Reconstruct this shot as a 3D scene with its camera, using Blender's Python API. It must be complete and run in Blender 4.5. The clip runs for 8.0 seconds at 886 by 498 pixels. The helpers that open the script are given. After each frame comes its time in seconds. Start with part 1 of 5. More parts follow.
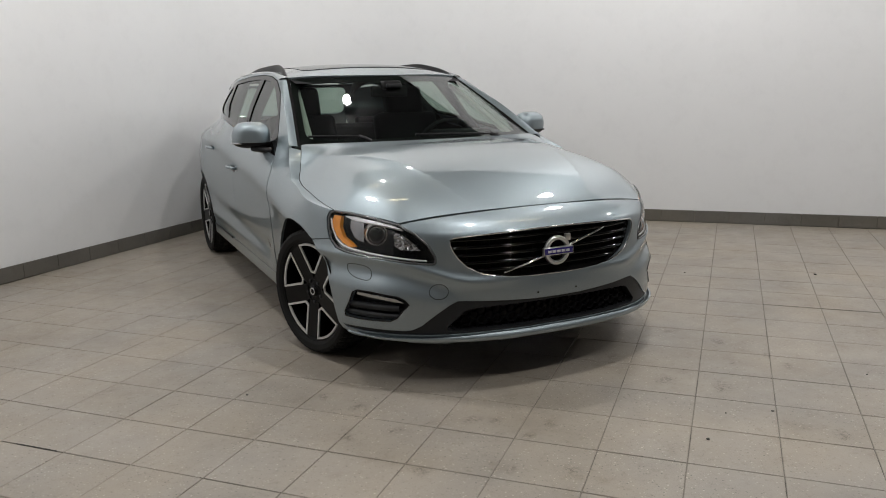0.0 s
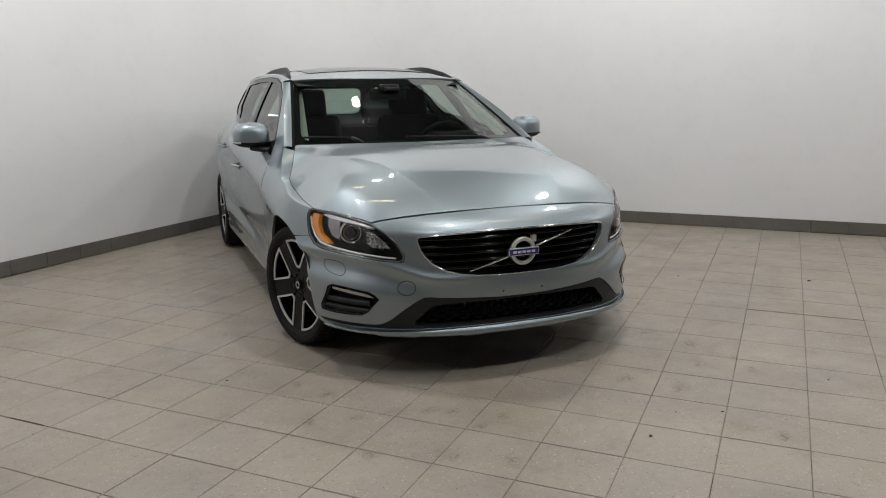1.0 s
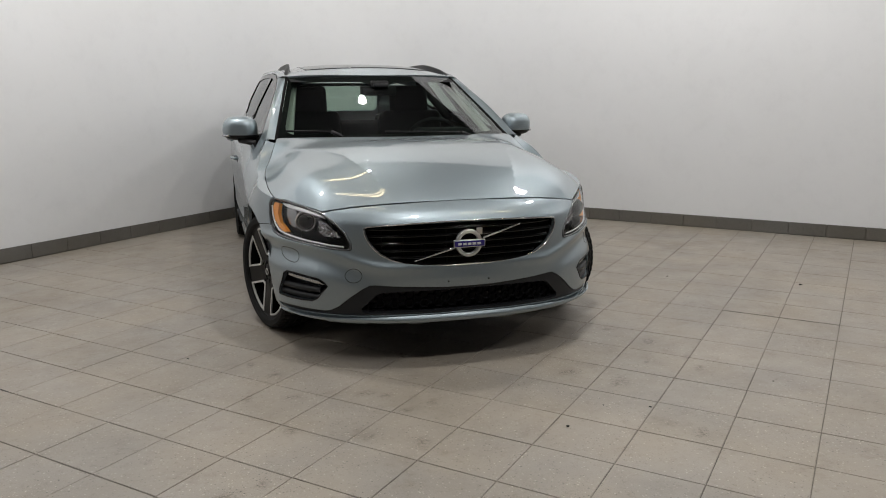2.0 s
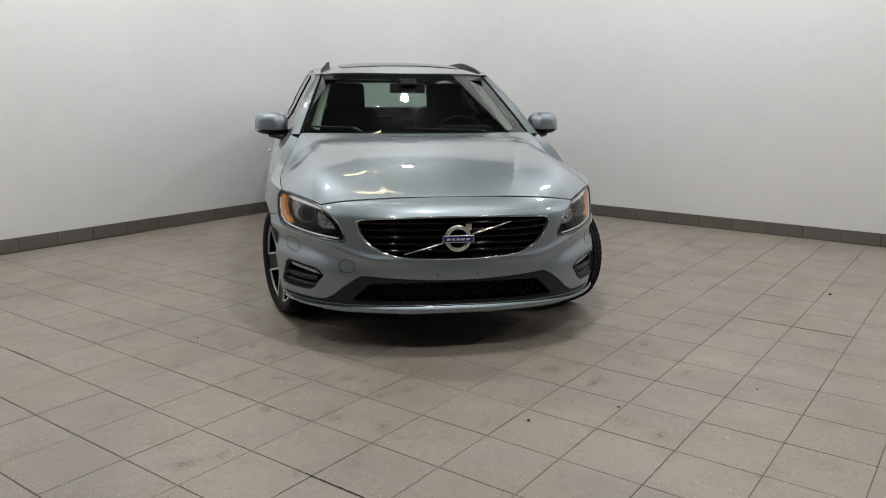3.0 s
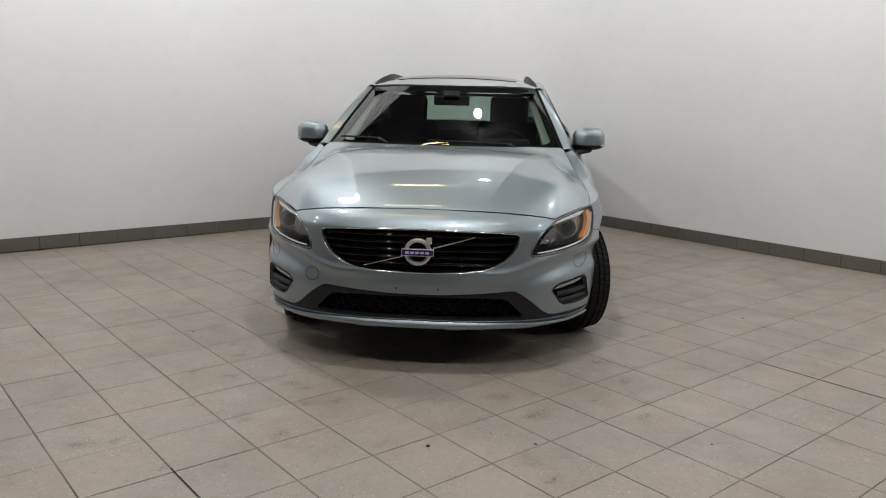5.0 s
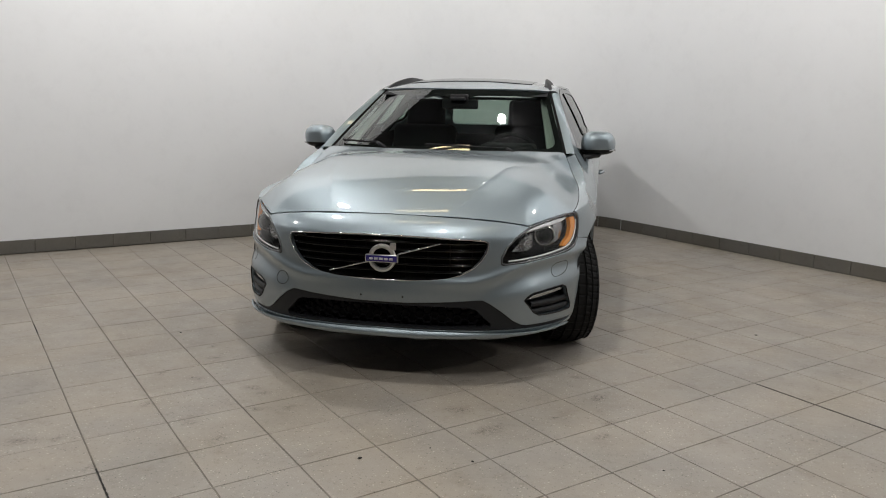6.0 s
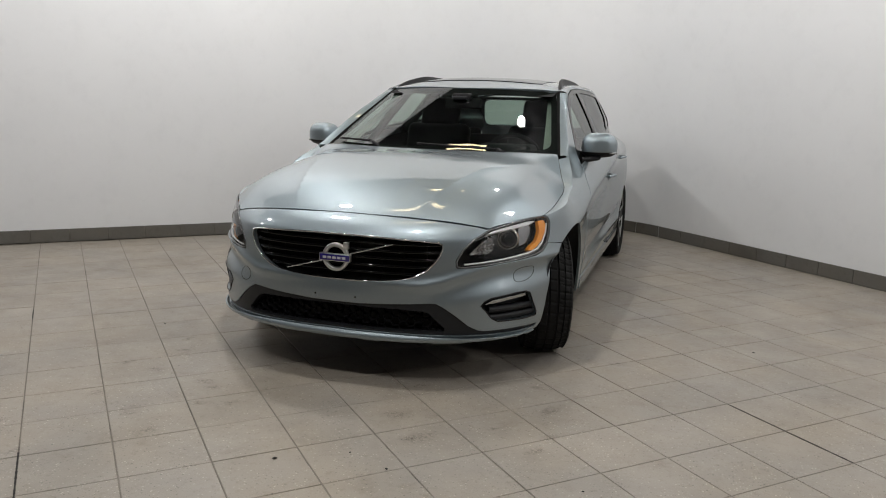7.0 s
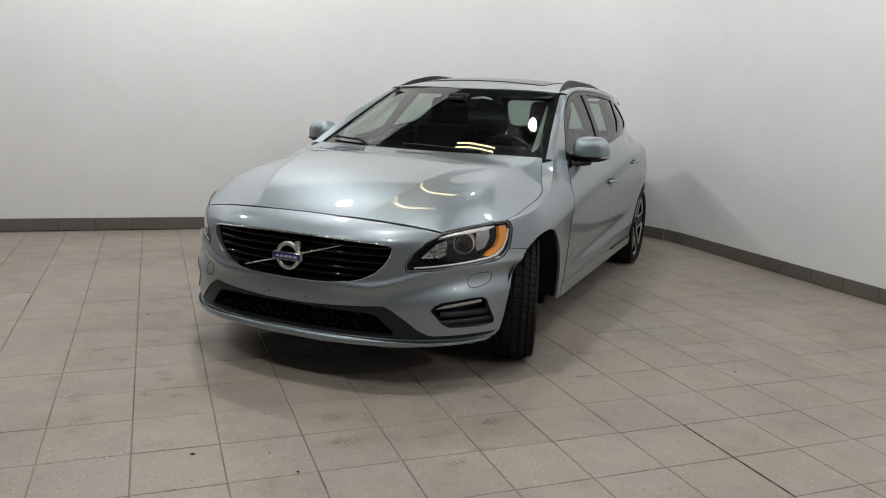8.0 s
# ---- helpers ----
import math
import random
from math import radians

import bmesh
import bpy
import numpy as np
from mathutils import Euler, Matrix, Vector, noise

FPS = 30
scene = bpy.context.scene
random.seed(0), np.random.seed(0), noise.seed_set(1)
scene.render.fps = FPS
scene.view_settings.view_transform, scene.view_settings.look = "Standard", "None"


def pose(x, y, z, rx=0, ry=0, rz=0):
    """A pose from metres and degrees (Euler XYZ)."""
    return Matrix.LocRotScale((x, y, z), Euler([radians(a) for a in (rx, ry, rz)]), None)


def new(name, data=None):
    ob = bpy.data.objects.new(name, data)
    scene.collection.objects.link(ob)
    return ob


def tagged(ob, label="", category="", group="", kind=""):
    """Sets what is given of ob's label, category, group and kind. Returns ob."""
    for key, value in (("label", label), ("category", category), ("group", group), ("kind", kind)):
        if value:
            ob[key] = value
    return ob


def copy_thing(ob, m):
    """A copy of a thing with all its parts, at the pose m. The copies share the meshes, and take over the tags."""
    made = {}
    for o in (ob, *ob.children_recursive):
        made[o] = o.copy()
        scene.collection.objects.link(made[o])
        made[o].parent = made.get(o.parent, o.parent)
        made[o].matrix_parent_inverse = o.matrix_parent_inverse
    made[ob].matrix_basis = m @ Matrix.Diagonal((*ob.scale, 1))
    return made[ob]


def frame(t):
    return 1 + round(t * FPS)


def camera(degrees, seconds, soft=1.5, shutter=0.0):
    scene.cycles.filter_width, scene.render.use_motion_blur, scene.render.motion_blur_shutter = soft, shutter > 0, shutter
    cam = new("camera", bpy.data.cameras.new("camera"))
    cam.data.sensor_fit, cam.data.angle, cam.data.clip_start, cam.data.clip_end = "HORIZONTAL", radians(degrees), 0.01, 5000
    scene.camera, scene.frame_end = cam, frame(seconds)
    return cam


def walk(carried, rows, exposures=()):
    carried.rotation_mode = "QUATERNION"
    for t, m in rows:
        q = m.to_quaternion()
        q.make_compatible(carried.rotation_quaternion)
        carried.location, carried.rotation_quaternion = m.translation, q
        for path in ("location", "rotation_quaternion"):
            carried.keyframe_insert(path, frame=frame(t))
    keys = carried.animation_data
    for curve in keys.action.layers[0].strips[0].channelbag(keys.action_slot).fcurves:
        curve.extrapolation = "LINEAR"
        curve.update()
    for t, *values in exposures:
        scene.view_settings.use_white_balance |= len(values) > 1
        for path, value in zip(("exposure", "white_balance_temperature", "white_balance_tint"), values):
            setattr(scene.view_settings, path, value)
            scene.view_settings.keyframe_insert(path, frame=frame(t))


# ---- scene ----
cam = camera(59.55, 8.0, soft=1.0)
# seconds, place, yaw, pitch, roll; the car's axis is y, its front axle y = 0
ROWS = [
    (0.0, -1.882, -3.697, 1.307, -25.52, -11.80, 1.14),
    (0.5, -1.790, -3.861, 1.312, -23.79, -11.73, 0.91),
    (1.0, -1.635, -3.980, 1.337, -22.00, -11.87, 0.61),
    (1.5, -1.384, -4.116, 1.304, -19.75, -11.73, 0.41),
    (3.0, -0.697, -4.494, 1.329, -9.74, -12.11, -0.42),
    (3.5, -0.434, -4.510, 1.311, -5.96, -11.90, -0.69),
    (4.0, -0.158, -4.473, 1.307, -2.05, -11.70, -0.87),
    (4.5, 0.137, -4.485, 1.317, 1.58, -11.33, -1.15),
    (6.0, 0.956, -4.252, 1.305, 11.46, -10.80, -0.95),
    (6.5, 1.263, -4.180, 1.309, 14.93, -10.74, -0.97),
    (7.0, 1.520, -4.015, 1.302, 18.19, -10.84, -1.53),
    (7.5, 1.750, -3.868, 1.327, 21.39, -11.18, -1.98),
    (8.0, 2.008, -3.761, 1.331, 23.93, -11.15, -2.47),
]
walk(cam, [(t, pose(x, y, z, 90 + pitch, roll, yaw)) for t, x, y, z, yaw, pitch, roll in ROWS])

from mathutils import geometry

# ---- light ----
world = bpy.data.worlds.new("world")
world.use_nodes = True
world.node_tree.nodes["Background"].inputs[0].default_value = (0.9, 0.95, 1.0, 1)
world.node_tree.nodes["Background"].inputs[1].default_value = 0.02
scene.world = world


CEILING = 3.9
# lamps hang in a grid that follows the two walls
# the last pair is added, far out of view, to brighten the outer walls
LAMPS = [(0.27, 2.6, 48, 0.06), (-1.62, 0.85, 112, 0.085), (2.3, 0.95, 78, 0.085), (-3.5, -0.4, 50, 0.085), (3.9, -0.9, 55, 0.085),
         (0.15, -1.12, 115, 0.085), (-1.1, -3.3, 96, 0.085), (1.3, -3.3, 103, 0.085), (-5.6, -1.6, 66, 0.085), (6.2, -2.2, 118, 0.085)]
for x, y, power, wide_r in LAMPS:
    d = bpy.data.lights.new("lamp_light", "POINT")
    d.shadow_soft_size, d.energy, d.color = wide_r, power, (1.0, 0.98, 0.96)
    ob = new("lamp_light", d)
    ob.location = (x, y, CEILING - 0.135 - wide_r)


# ---- materials ----
def nodes(name):
    m = bpy.data.materials.new(name)
    m.use_nodes = True
    t = m.node_tree
    return m, t, t.nodes["Principled BSDF"]


def plain(name, col, rough=0.5, metal=0.0, coat=0.0, spec=0.5):
    m, t, b = nodes(name)
    b.inputs["Base Color"].default_value = (*col, 1)
    b.inputs["Roughness"].default_value = rough
    b.inputs["Metallic"].default_value = metal
    b.inputs["Coat Weight"].default_value = coat
    b.inputs["Coat Roughness"].default_value = 0.03
    b.inputs["Specular IOR Level"].default_value = spec
    return m


def noise_node(t, scale, detail=4.0, rough=0.55, coord=None):
    n = t.nodes.new("ShaderNodeTexNoise")
    n.inputs["Scale"].default_value, n.inputs["Detail"].default_value, n.inputs["Roughness"].default_value = scale, detail, rough
    if coord is not None:
        t.links.new(coord, n.inputs["Vector"])
    return n.outputs["Fac"]


def ramp(t, fac, stops):
    r = t.nodes.new("ShaderNodeValToRGB")
    while len(r.color_ramp.elements) < len(stops):
        r.color_ramp.elements.new(0.5)
    for e, (p, c) in zip(r.color_ramp.elements, stops):
        e.position, e.color = p, (*c, 1) if hasattr(c, "__len__") else (c, c, c, 1)
    t.links.new(fac, r.inputs["Fac"])
    return r.outputs["Color"]


def multiply(t, a, b, fac=1.0):
    m = t.nodes.new("ShaderNodeMix")
    m.data_type, m.blend_type = "RGBA", "MULTIPLY"
    if isinstance(fac, (int, float)):
        m.inputs["Factor"].default_value = fac
    else:
        t.links.new(fac, m.inputs["Factor"])
    for v, k in ((a, "A"), (b, "B")):
        i = [s for s in m.inputs if s.name == k and s.type == "RGBA"][0]
        if hasattr(v, "__len__"):
            i.default_value = (*v, 1)
        else:
            t.links.new(v, i)
    return [s for s in m.outputs if s.type == "RGBA"][0]


def bump(t, b, height, strength, dist):
    n = t.nodes.new("ShaderNodeBump")
    n.inputs["Strength"].default_value, n.inputs["Distance"].default_value = strength, dist
    t.links.new(height, n.inputs["Height"])
    t.links.new(n.outputs["Normal"], b.inputs["Normal"])


def paint(name, col):
    """Metallic paint: fine flakes under clear lacquer."""
    m, t, b = nodes(name)
    pos = t.nodes.new("ShaderNodeNewGeometry").outputs["Position"]
    flake = noise_node(t, 900.0, 1.0, 0.5, pos)
    c = multiply(t, col, ramp(t, flake, ((0.3, 0.80), (0.7, 1.20))))
    t.links.new(c, b.inputs["Base Color"])
    b.inputs["Metallic"].default_value, b.inputs["Roughness"].default_value = 1.0, 0.48
    b.inputs["Coat Weight"].default_value, b.inputs["Coat Roughness"].default_value = 1.0, 0.012
    b.inputs["Coat IOR"].default_value = 1.58
    return m


PAINT = paint("silver_paint", (0.285, 0.335, 0.362))
BLACK = plain("black_trim", (0.008, 0.008, 0.009), 0.45, spec=0.2)
PIANO = plain("dull_black", (0.004, 0.004, 0.0045), 0.28, spec=0.22)
GLOSS = plain("gloss_black", (0.004, 0.004, 0.004), 0.08, spec=0.35)
DARKGREY = plain("grey_plastic", (0.013, 0.014, 0.016), 0.45, spec=0.3)
SLATBLACK = plain("slat_black", (0.002, 0.002, 0.002), 0.07, spec=0.32)
WHEELBLACK = plain("wheel_black", (0.004, 0.004, 0.0045), 0.3, spec=0.14)
LAMPEDGE = plain("lamp_edge", (0.16, 0.165, 0.17), 0.25, 0.6)
CHROME = plain("chrome", (0.8, 0.8, 0.8), 0.12, 1.0)
SEALBLACK = plain("rubber_seal", (0.006, 0.006, 0.006), 0.9, spec=0.08)
RUBBER = plain("tyre_rubber", (0.009, 0.009, 0.009), 0.7, spec=0.2)


def wall_paint():
    m, t, b = nodes("white_wall")
    pos = t.nodes.new("ShaderNodeNewGeometry").outputs["Position"]
    c = multiply(t, (0.745, 0.755, 0.768), ramp(t, noise_node(t, 0.7, 5.0, 0.6, pos), ((0.3, 0.95), (0.7, 1.0))))
    c = multiply(t, c, ramp(t, noise_node(t, 6.0, 6.0, 0.7, pos), ((0.25, 0.96), (0.5, 1.0))))
    t.links.new(c, b.inputs["Base Color"])
    b.inputs["Roughness"].default_value = 0.55
    bump(t, b, noise_node(t, 160.0, 3.0, 0.6, pos), 0.12, 0.002)
    return m


def stone_tile(name, col, stain, speck):
    """Speckled stoneware, each tile a little different, with worn and stained patches."""
    m, t, b = nodes(name)
    geo = t.nodes.new("ShaderNodeNewGeometry")
    pos, info = geo.outputs["Position"], t.nodes.new("ShaderNodeObjectInfo")
    add = t.nodes.new("ShaderNodeMath")
    add.operation = "ADD"
    t.links.new(info.outputs["Random"], add.inputs[0])
    t.links.new(geo.outputs["Random Per Island"], add.inputs[1])
    fr = t.nodes.new("ShaderNodeMath")
    fr.operation = "FRACT"
    t.links.new(add.outputs[0], fr.inputs[0])
    c = multiply(t, col, ramp(t, fr.outputs[0], ((0.0, 0.975), (0.5, 1.0), (1.0, 1.02))))
    c = multiply(t, c, ramp(t, noise_node(t, 1.1, 6.0, 0.62, pos), ((0.30, 0.80), (0.55, 1.0), (0.75, 1.05))))
    c = multiply(t, c, ramp(t, noise_node(t, 4.3, 8.0, 0.72, pos), ((0.28, stain), (0.42, 1.0), (0.7, 1.03))))
    wear = ramp(t, noise_node(t, 3.1, 6.0, 0.7, pos), ((0.34, 0.25), (0.64, 1.0)))
    c = multiply(t, c, ramp(t, noise_node(t, 170.0, 4.0, 0.75, pos), ((0.30, 1 - 0.7 * speck), (0.45, 1.0), (0.60, 1.0), (0.72, 1 + speck))), wear)
    c = multiply(t, c, ramp(t, noise_node(t, 92.0, 2.0, 0.6, pos), ((0.26, 1 - 1.6 * speck), (0.34, 1.0), (0.68, 1.0), (0.75, 1 + 2.4 * speck))), wear)
    c = multiply(t, c, ramp(t, noise_node(t, 30.0, 5.0, 0.75, pos), ((0.28, (0.80, 0.79, 0.74)), (0.46, 1.0), (0.64, 1.0), (0.74, (1.07, 1.09, 1.05)))))
    chips = t.nodes.new("ShaderNodeTexVoronoi")
    chips.inputs["Scale"].default_value = 88.0
    t.links.new(pos, chips.inputs["Vector"])
    pick = t.nodes.new("ShaderNodeSeparateColor")
    t.links.new(chips.outputs["Color"], pick.inputs[0])
    core = multiply(t, wear, ramp(t, chips.outputs["Distance"], ((0.20, 1.0), (0.34, 0.0))))
    c = multiply(t, c, ramp(t, pick.outputs[0], ((0.0, 1 - 1.5 * speck), (0.13, 1 - 1.2 * speck), (0.16, 1.0), (0.80, 1.0), (0.83, 1 + 1.1 * speck), (1.0, 1 + 2.2 * speck))), core)
    c = multiply(t, c, ramp(t, noise_node(t, 1.7, 3.0, 0.5, pos), ((0.35, (1.02, 1.0, 0.95)), (0.65, (0.98, 1.0, 1.02)))))
    t.links.new(c, b.inputs["Base Color"])
    t.links.new(ramp(t, noise_node(t, 5.0, 6.0, 0.65, pos), ((0.3, 0.62), (0.7, 0.36))), b.inputs["Roughness"])
    bump(t, b, noise_node(t, 130.0, 4.0, 0.7, pos), 0.25, 0.0015)
    return m


WALL = wall_paint()
TILE = stone_tile("floor_tile", (0.325, 0.291, 0.250), (0.80, 0.77, 0.73), 0.40)
BASE = stone_tile("grey_base_tile", (0.125, 0.118, 0.105), (0.85, 0.85, 0.84), 0.15)
CEIL = plain("ceiling_paint", (0.022, 0.022, 0.023), 0.8)


def clear(name, tint, ior=1.5):
    """Thin clear plastic: see-through, with gloss that grows towards the edge."""
    m = bpy.data.materials.new(name)
    m.use_nodes = True
    t = m.node_tree
    t.nodes.clear()
    out, mix = t.nodes.new("ShaderNodeOutputMaterial"), t.nodes.new("ShaderNodeMixShader")
    tr, gl, fr = t.nodes.new("ShaderNodeBsdfTransparent"), t.nodes.new("ShaderNodeBsdfGlossy"), t.nodes.new("ShaderNodeLayerWeight")
    tr.inputs["Color"].default_value = (*tint, 1)
    gl.inputs["Roughness"].default_value = 0.01
    rise, gain = t.nodes.new("ShaderNodeMath"), t.nodes.new("ShaderNodeMath")
    rise.operation, gain.operation = "POWER", "MULTIPLY_ADD"
    fr.inputs["Blend"].default_value = 0.5
    low = 2 * ((ior - 1) / (ior + 1)) ** 2
    t.links.new(fr.outputs["Facing"], rise.inputs[0])
    rise.inputs[1].default_value = 4.5
    t.links.new(rise.outputs[0], gain.inputs[0])
    gain.inputs[1].default_value, gain.inputs[2].default_value = 0.95 - low, low
    t.links.new(gain.outputs[0], mix.inputs[0])
    t.links.new(tr.outputs[0], mix.inputs[1])
    t.links.new(gl.outputs[0], mix.inputs[2])
    t.links.new(mix.outputs[0], out.inputs[0])
    return m


CLEAR = clear("clear_plastic", (0.96, 0.96, 0.96), 1.3)
GLASS = clear("tinted_glass", (0.60, 0.70, 0.64), 1.5)
ALLOY = plain("bright_alloy", (0.66, 0.66, 0.65), 0.38, 0.45)
DISC = plain("brake_steel", (0.09, 0.088, 0.085), 0.45, 0.9)


def grout():
    m, t, b = nodes("grout")
    pos = t.nodes.new("ShaderNodeNewGeometry").outputs["Position"]
    c = multiply(t, (0.195, 0.174, 0.146), ramp(t, noise_node(t, 2.9, 5.0, 0.7, pos), ((0.34, 0.38), (0.48, 0.95), (0.66, 1.35))))
    t.links.new(c, b.inputs["Base Color"])
    b.inputs["Roughness"].default_value = 0.8
    return m


GROUT = grout()
SOOT = plain("dark_dirt", (0.018, 0.016, 0.014), 0.8)
# near black, so the unseen closing walls bounce little light
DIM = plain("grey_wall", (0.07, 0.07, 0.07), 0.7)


# ---- shape helpers ----
def smooth_table(xs, ys):
    """A smooth monotone curve through a few stations."""
    xs, ys = np.array(xs, float), np.array(ys, float)
    h, d = np.diff(xs), np.diff(ys) / np.diff(xs)
    m = np.zeros(len(xs))
    m[0], m[-1] = d[0], d[-1]
    for i in range(1, len(xs) - 1):
        if d[i - 1] * d[i] > 0:
            w1, w2 = 2 * h[i] + h[i - 1], h[i] + 2 * h[i - 1]
            m[i] = (w1 + w2) / (w1 / d[i - 1] + w2 / d[i])

    def f(x):
        x = np.clip(np.asarray(x, float), xs[0], xs[-1])
        i = np.clip(np.searchsorted(xs, x) - 1, 0, len(xs) - 2)
        t = (x - xs[i]) / h[i]
        return ((1 + 2 * t) * (1 - t) ** 2 * ys[i] + t * (1 - t) ** 2 * h[i] * m[i]
                + t * t * (3 - 2 * t) * ys[i + 1] + t * t * (t - 1) * h[i] * m[i + 1])
    return f


def soft_table(xs, ys, w):
    """The same curve with its bends eased over the width w."""
    f = smooth_table(xs, ys)
    g = np.linspace(xs[0], xs[-1], 600)
    d = g[1] - g[0]
    n = max(1, int(3 * w / d))
    k = np.exp(-0.5 * (np.arange(-n, n + 1) * d / w) ** 2)
    v = f(g)
    pad = np.concatenate([v[0] + (v[1] - v[0]) * np.arange(-n, 0), v, v[-1] + (v[-1] - v[-2]) * np.arange(1, n + 1)])
    v = np.convolve(pad, k / k.sum(), "valid")
    return natural(g[::6], v[::6])


def natural(xs, ys):
    """A curve without jumps in its bending through evenly spaced stations."""
    xs, ys = np.array(xs, float), np.array(ys, float)
    h, n = xs[1] - xs[0], len(xs)
    a = np.eye(n)
    r = np.zeros(n)
    for i in range(1, n - 1):
        a[i, i - 1:i + 2] = (1, 4, 1)
        r[i] = 6 * (ys[i - 1] - 2 * ys[i] + ys[i + 1]) / h ** 2
    m = np.linalg.solve(a, r)

    def f(x):
        x = np.clip(np.asarray(x, float), xs[0], xs[-1])
        i = np.clip(((x - xs[0]) / h).astype(int), 0, n - 2)
        t = (x - xs[i]) / h
        s = 1 - t
        return s * ys[i] + t * ys[i + 1] + h * h / 6 * ((s ** 3 - s) * m[i] + (t ** 3 - t) * m[i + 1])
    return f


def step(a, b, x):
    t = np.clip((np.asarray(x, float) - a) / (b - a), 0, 1)
    return t * t * (3 - 2 * t)


def inside(pts, loop):
    """Which of the points lie in the closed loop."""
    pts, loop = np.asarray(pts, float), np.asarray(loop, float)
    res = np.zeros(len(pts), bool)
    x, y = pts[:, 0], pts[:, 1]
    j = len(loop) - 1
    for i in range(len(loop)):
        xi, yi, xj, yj = *loop[i], *loop[j]
        if yi != yj:
            res ^= ((yi > y) != (yj > y)) & (x < (xj - xi) * (y - yi) / (yj - yi) + xi)
        j = i
    return res


def dense(loop, s, closed=True):
    """The same outline with points no further apart than s."""
    out, n = [], len(loop)
    for i in range(n if closed else n - 1):
        a, b = np.array(loop[i], float), np.array(loop[(i + 1) % n], float)
        k = max(1, int(np.ceil(np.hypot(*(b - a)) / s)))
        out += [tuple(a + (b - a) * j / k) for j in range(k)]
    return out if closed else out + [tuple(loop[-1])]


def rounded(loop, n=2, closed=True):
    """An outline with its corners cut smooth."""
    for _ in range(n):
        out, m = [], len(loop)
        for i in range(m if closed else m - 1):
            a, b = np.array(loop[i], float), np.array(loop[(i + 1) % m], float)
            out += [tuple(a * 0.75 + b * 0.25), tuple(a * 0.25 + b * 0.75)]
        loop = out if closed else [loop[0]] + out + [loop[-1]]
    return loop


def filleted(loop, r, n=5):
    """An outline with each corner rounded off over the length r."""
    out, m = [], len(loop)
    for i in range(m):
        a, b, c = (np.array(loop[(i + k) % m], float) for k in (-1, 0, 1))
        p = b + (a - b) * min(0.45, r / np.hypot(*(a - b)))
        q = b + (c - b) * min(0.45, r / np.hypot(*(c - b)))
        out += [tuple((1 - t) ** 2 * p + 2 * t * (1 - t) * b + t * t * q) for t in np.linspace(0, 1, n)]
    return out


def inset(loop, d):
    """An outline moved inwards by d (loop anticlockwise or clockwise)."""
    p = np.array(loop, float)
    area2 = np.sum(p[:, 0] * np.roll(p[:, 1], -1) - p[:, 1] * np.roll(p[:, 0], -1))
    t = np.roll(p, -1, 0) - np.roll(p, 1, 0)
    t /= np.maximum(np.hypot(t[:, 0], t[:, 1]), 1e-9)[:, None]
    nrm = np.stack([-t[:, 1], t[:, 0]], 1) * (1 if area2 > 0 else -1)
    return [tuple(v) for v in p + nrm * d]


def link(name, me, material, parent=None, label=""):
    me.materials.append(material)
    ob = new(name, me)
    ob.parent = parent
    if label:
        ob["label"] = label
    return ob


def part(name, bm, material, parent=None, label="", smooth=True):
    me = bpy.data.meshes.new(name)
    bm.to_mesh(me)
    bm.free()
    for f in me.polygons:
        f.use_smooth = smooth
    return link(name, me, material, parent, label)


def mirrored(ob, name=None):
    """The same part on the other side of the car."""
    me = ob.data.copy()
    co = np.empty(len(me.vertices) * 3)
    me.vertices.foreach_get("co", co)
    co = co.reshape(-1, 3) * (-1, 1, 1)
    custom = None
    if me.has_custom_normals:
        nr = np.empty(len(me.loops) * 3)
        me.corner_normals.foreach_get("vector", nr)
        idx = np.empty(len(me.loops), int)
        me.loops.foreach_get("vertex_index", idx)
        custom = np.zeros((len(me.vertices), 3))
        custom[idx] = nr.reshape(-1, 3) * (-1, 1, 1)
    new_me = bpy.data.meshes.new(ob.data.name)
    faces = [tuple(reversed(p.vertices)) for p in me.polygons]
    new_me.from_pydata([tuple(v) for v in co], [], faces)
    for p, q in zip(new_me.polygons, me.polygons):
        p.use_smooth = q.use_smooth
    if custom is not None:
        new_me.normals_split_custom_set_from_vertices([tuple(v) for v in custom])
    for m in me.materials:
        new_me.materials.append(m)
    o2 = new(name or ob.name.split(".")[0], new_me)
    o2.parent = ob.parent
    for k in ("label", "category", "group", "kind"):
        if k in ob:
            o2[k] = ob[k]
    bpy.data.meshes.remove(me)
    for c in ob.children:
        mirrored(c).parent = o2
    return o2


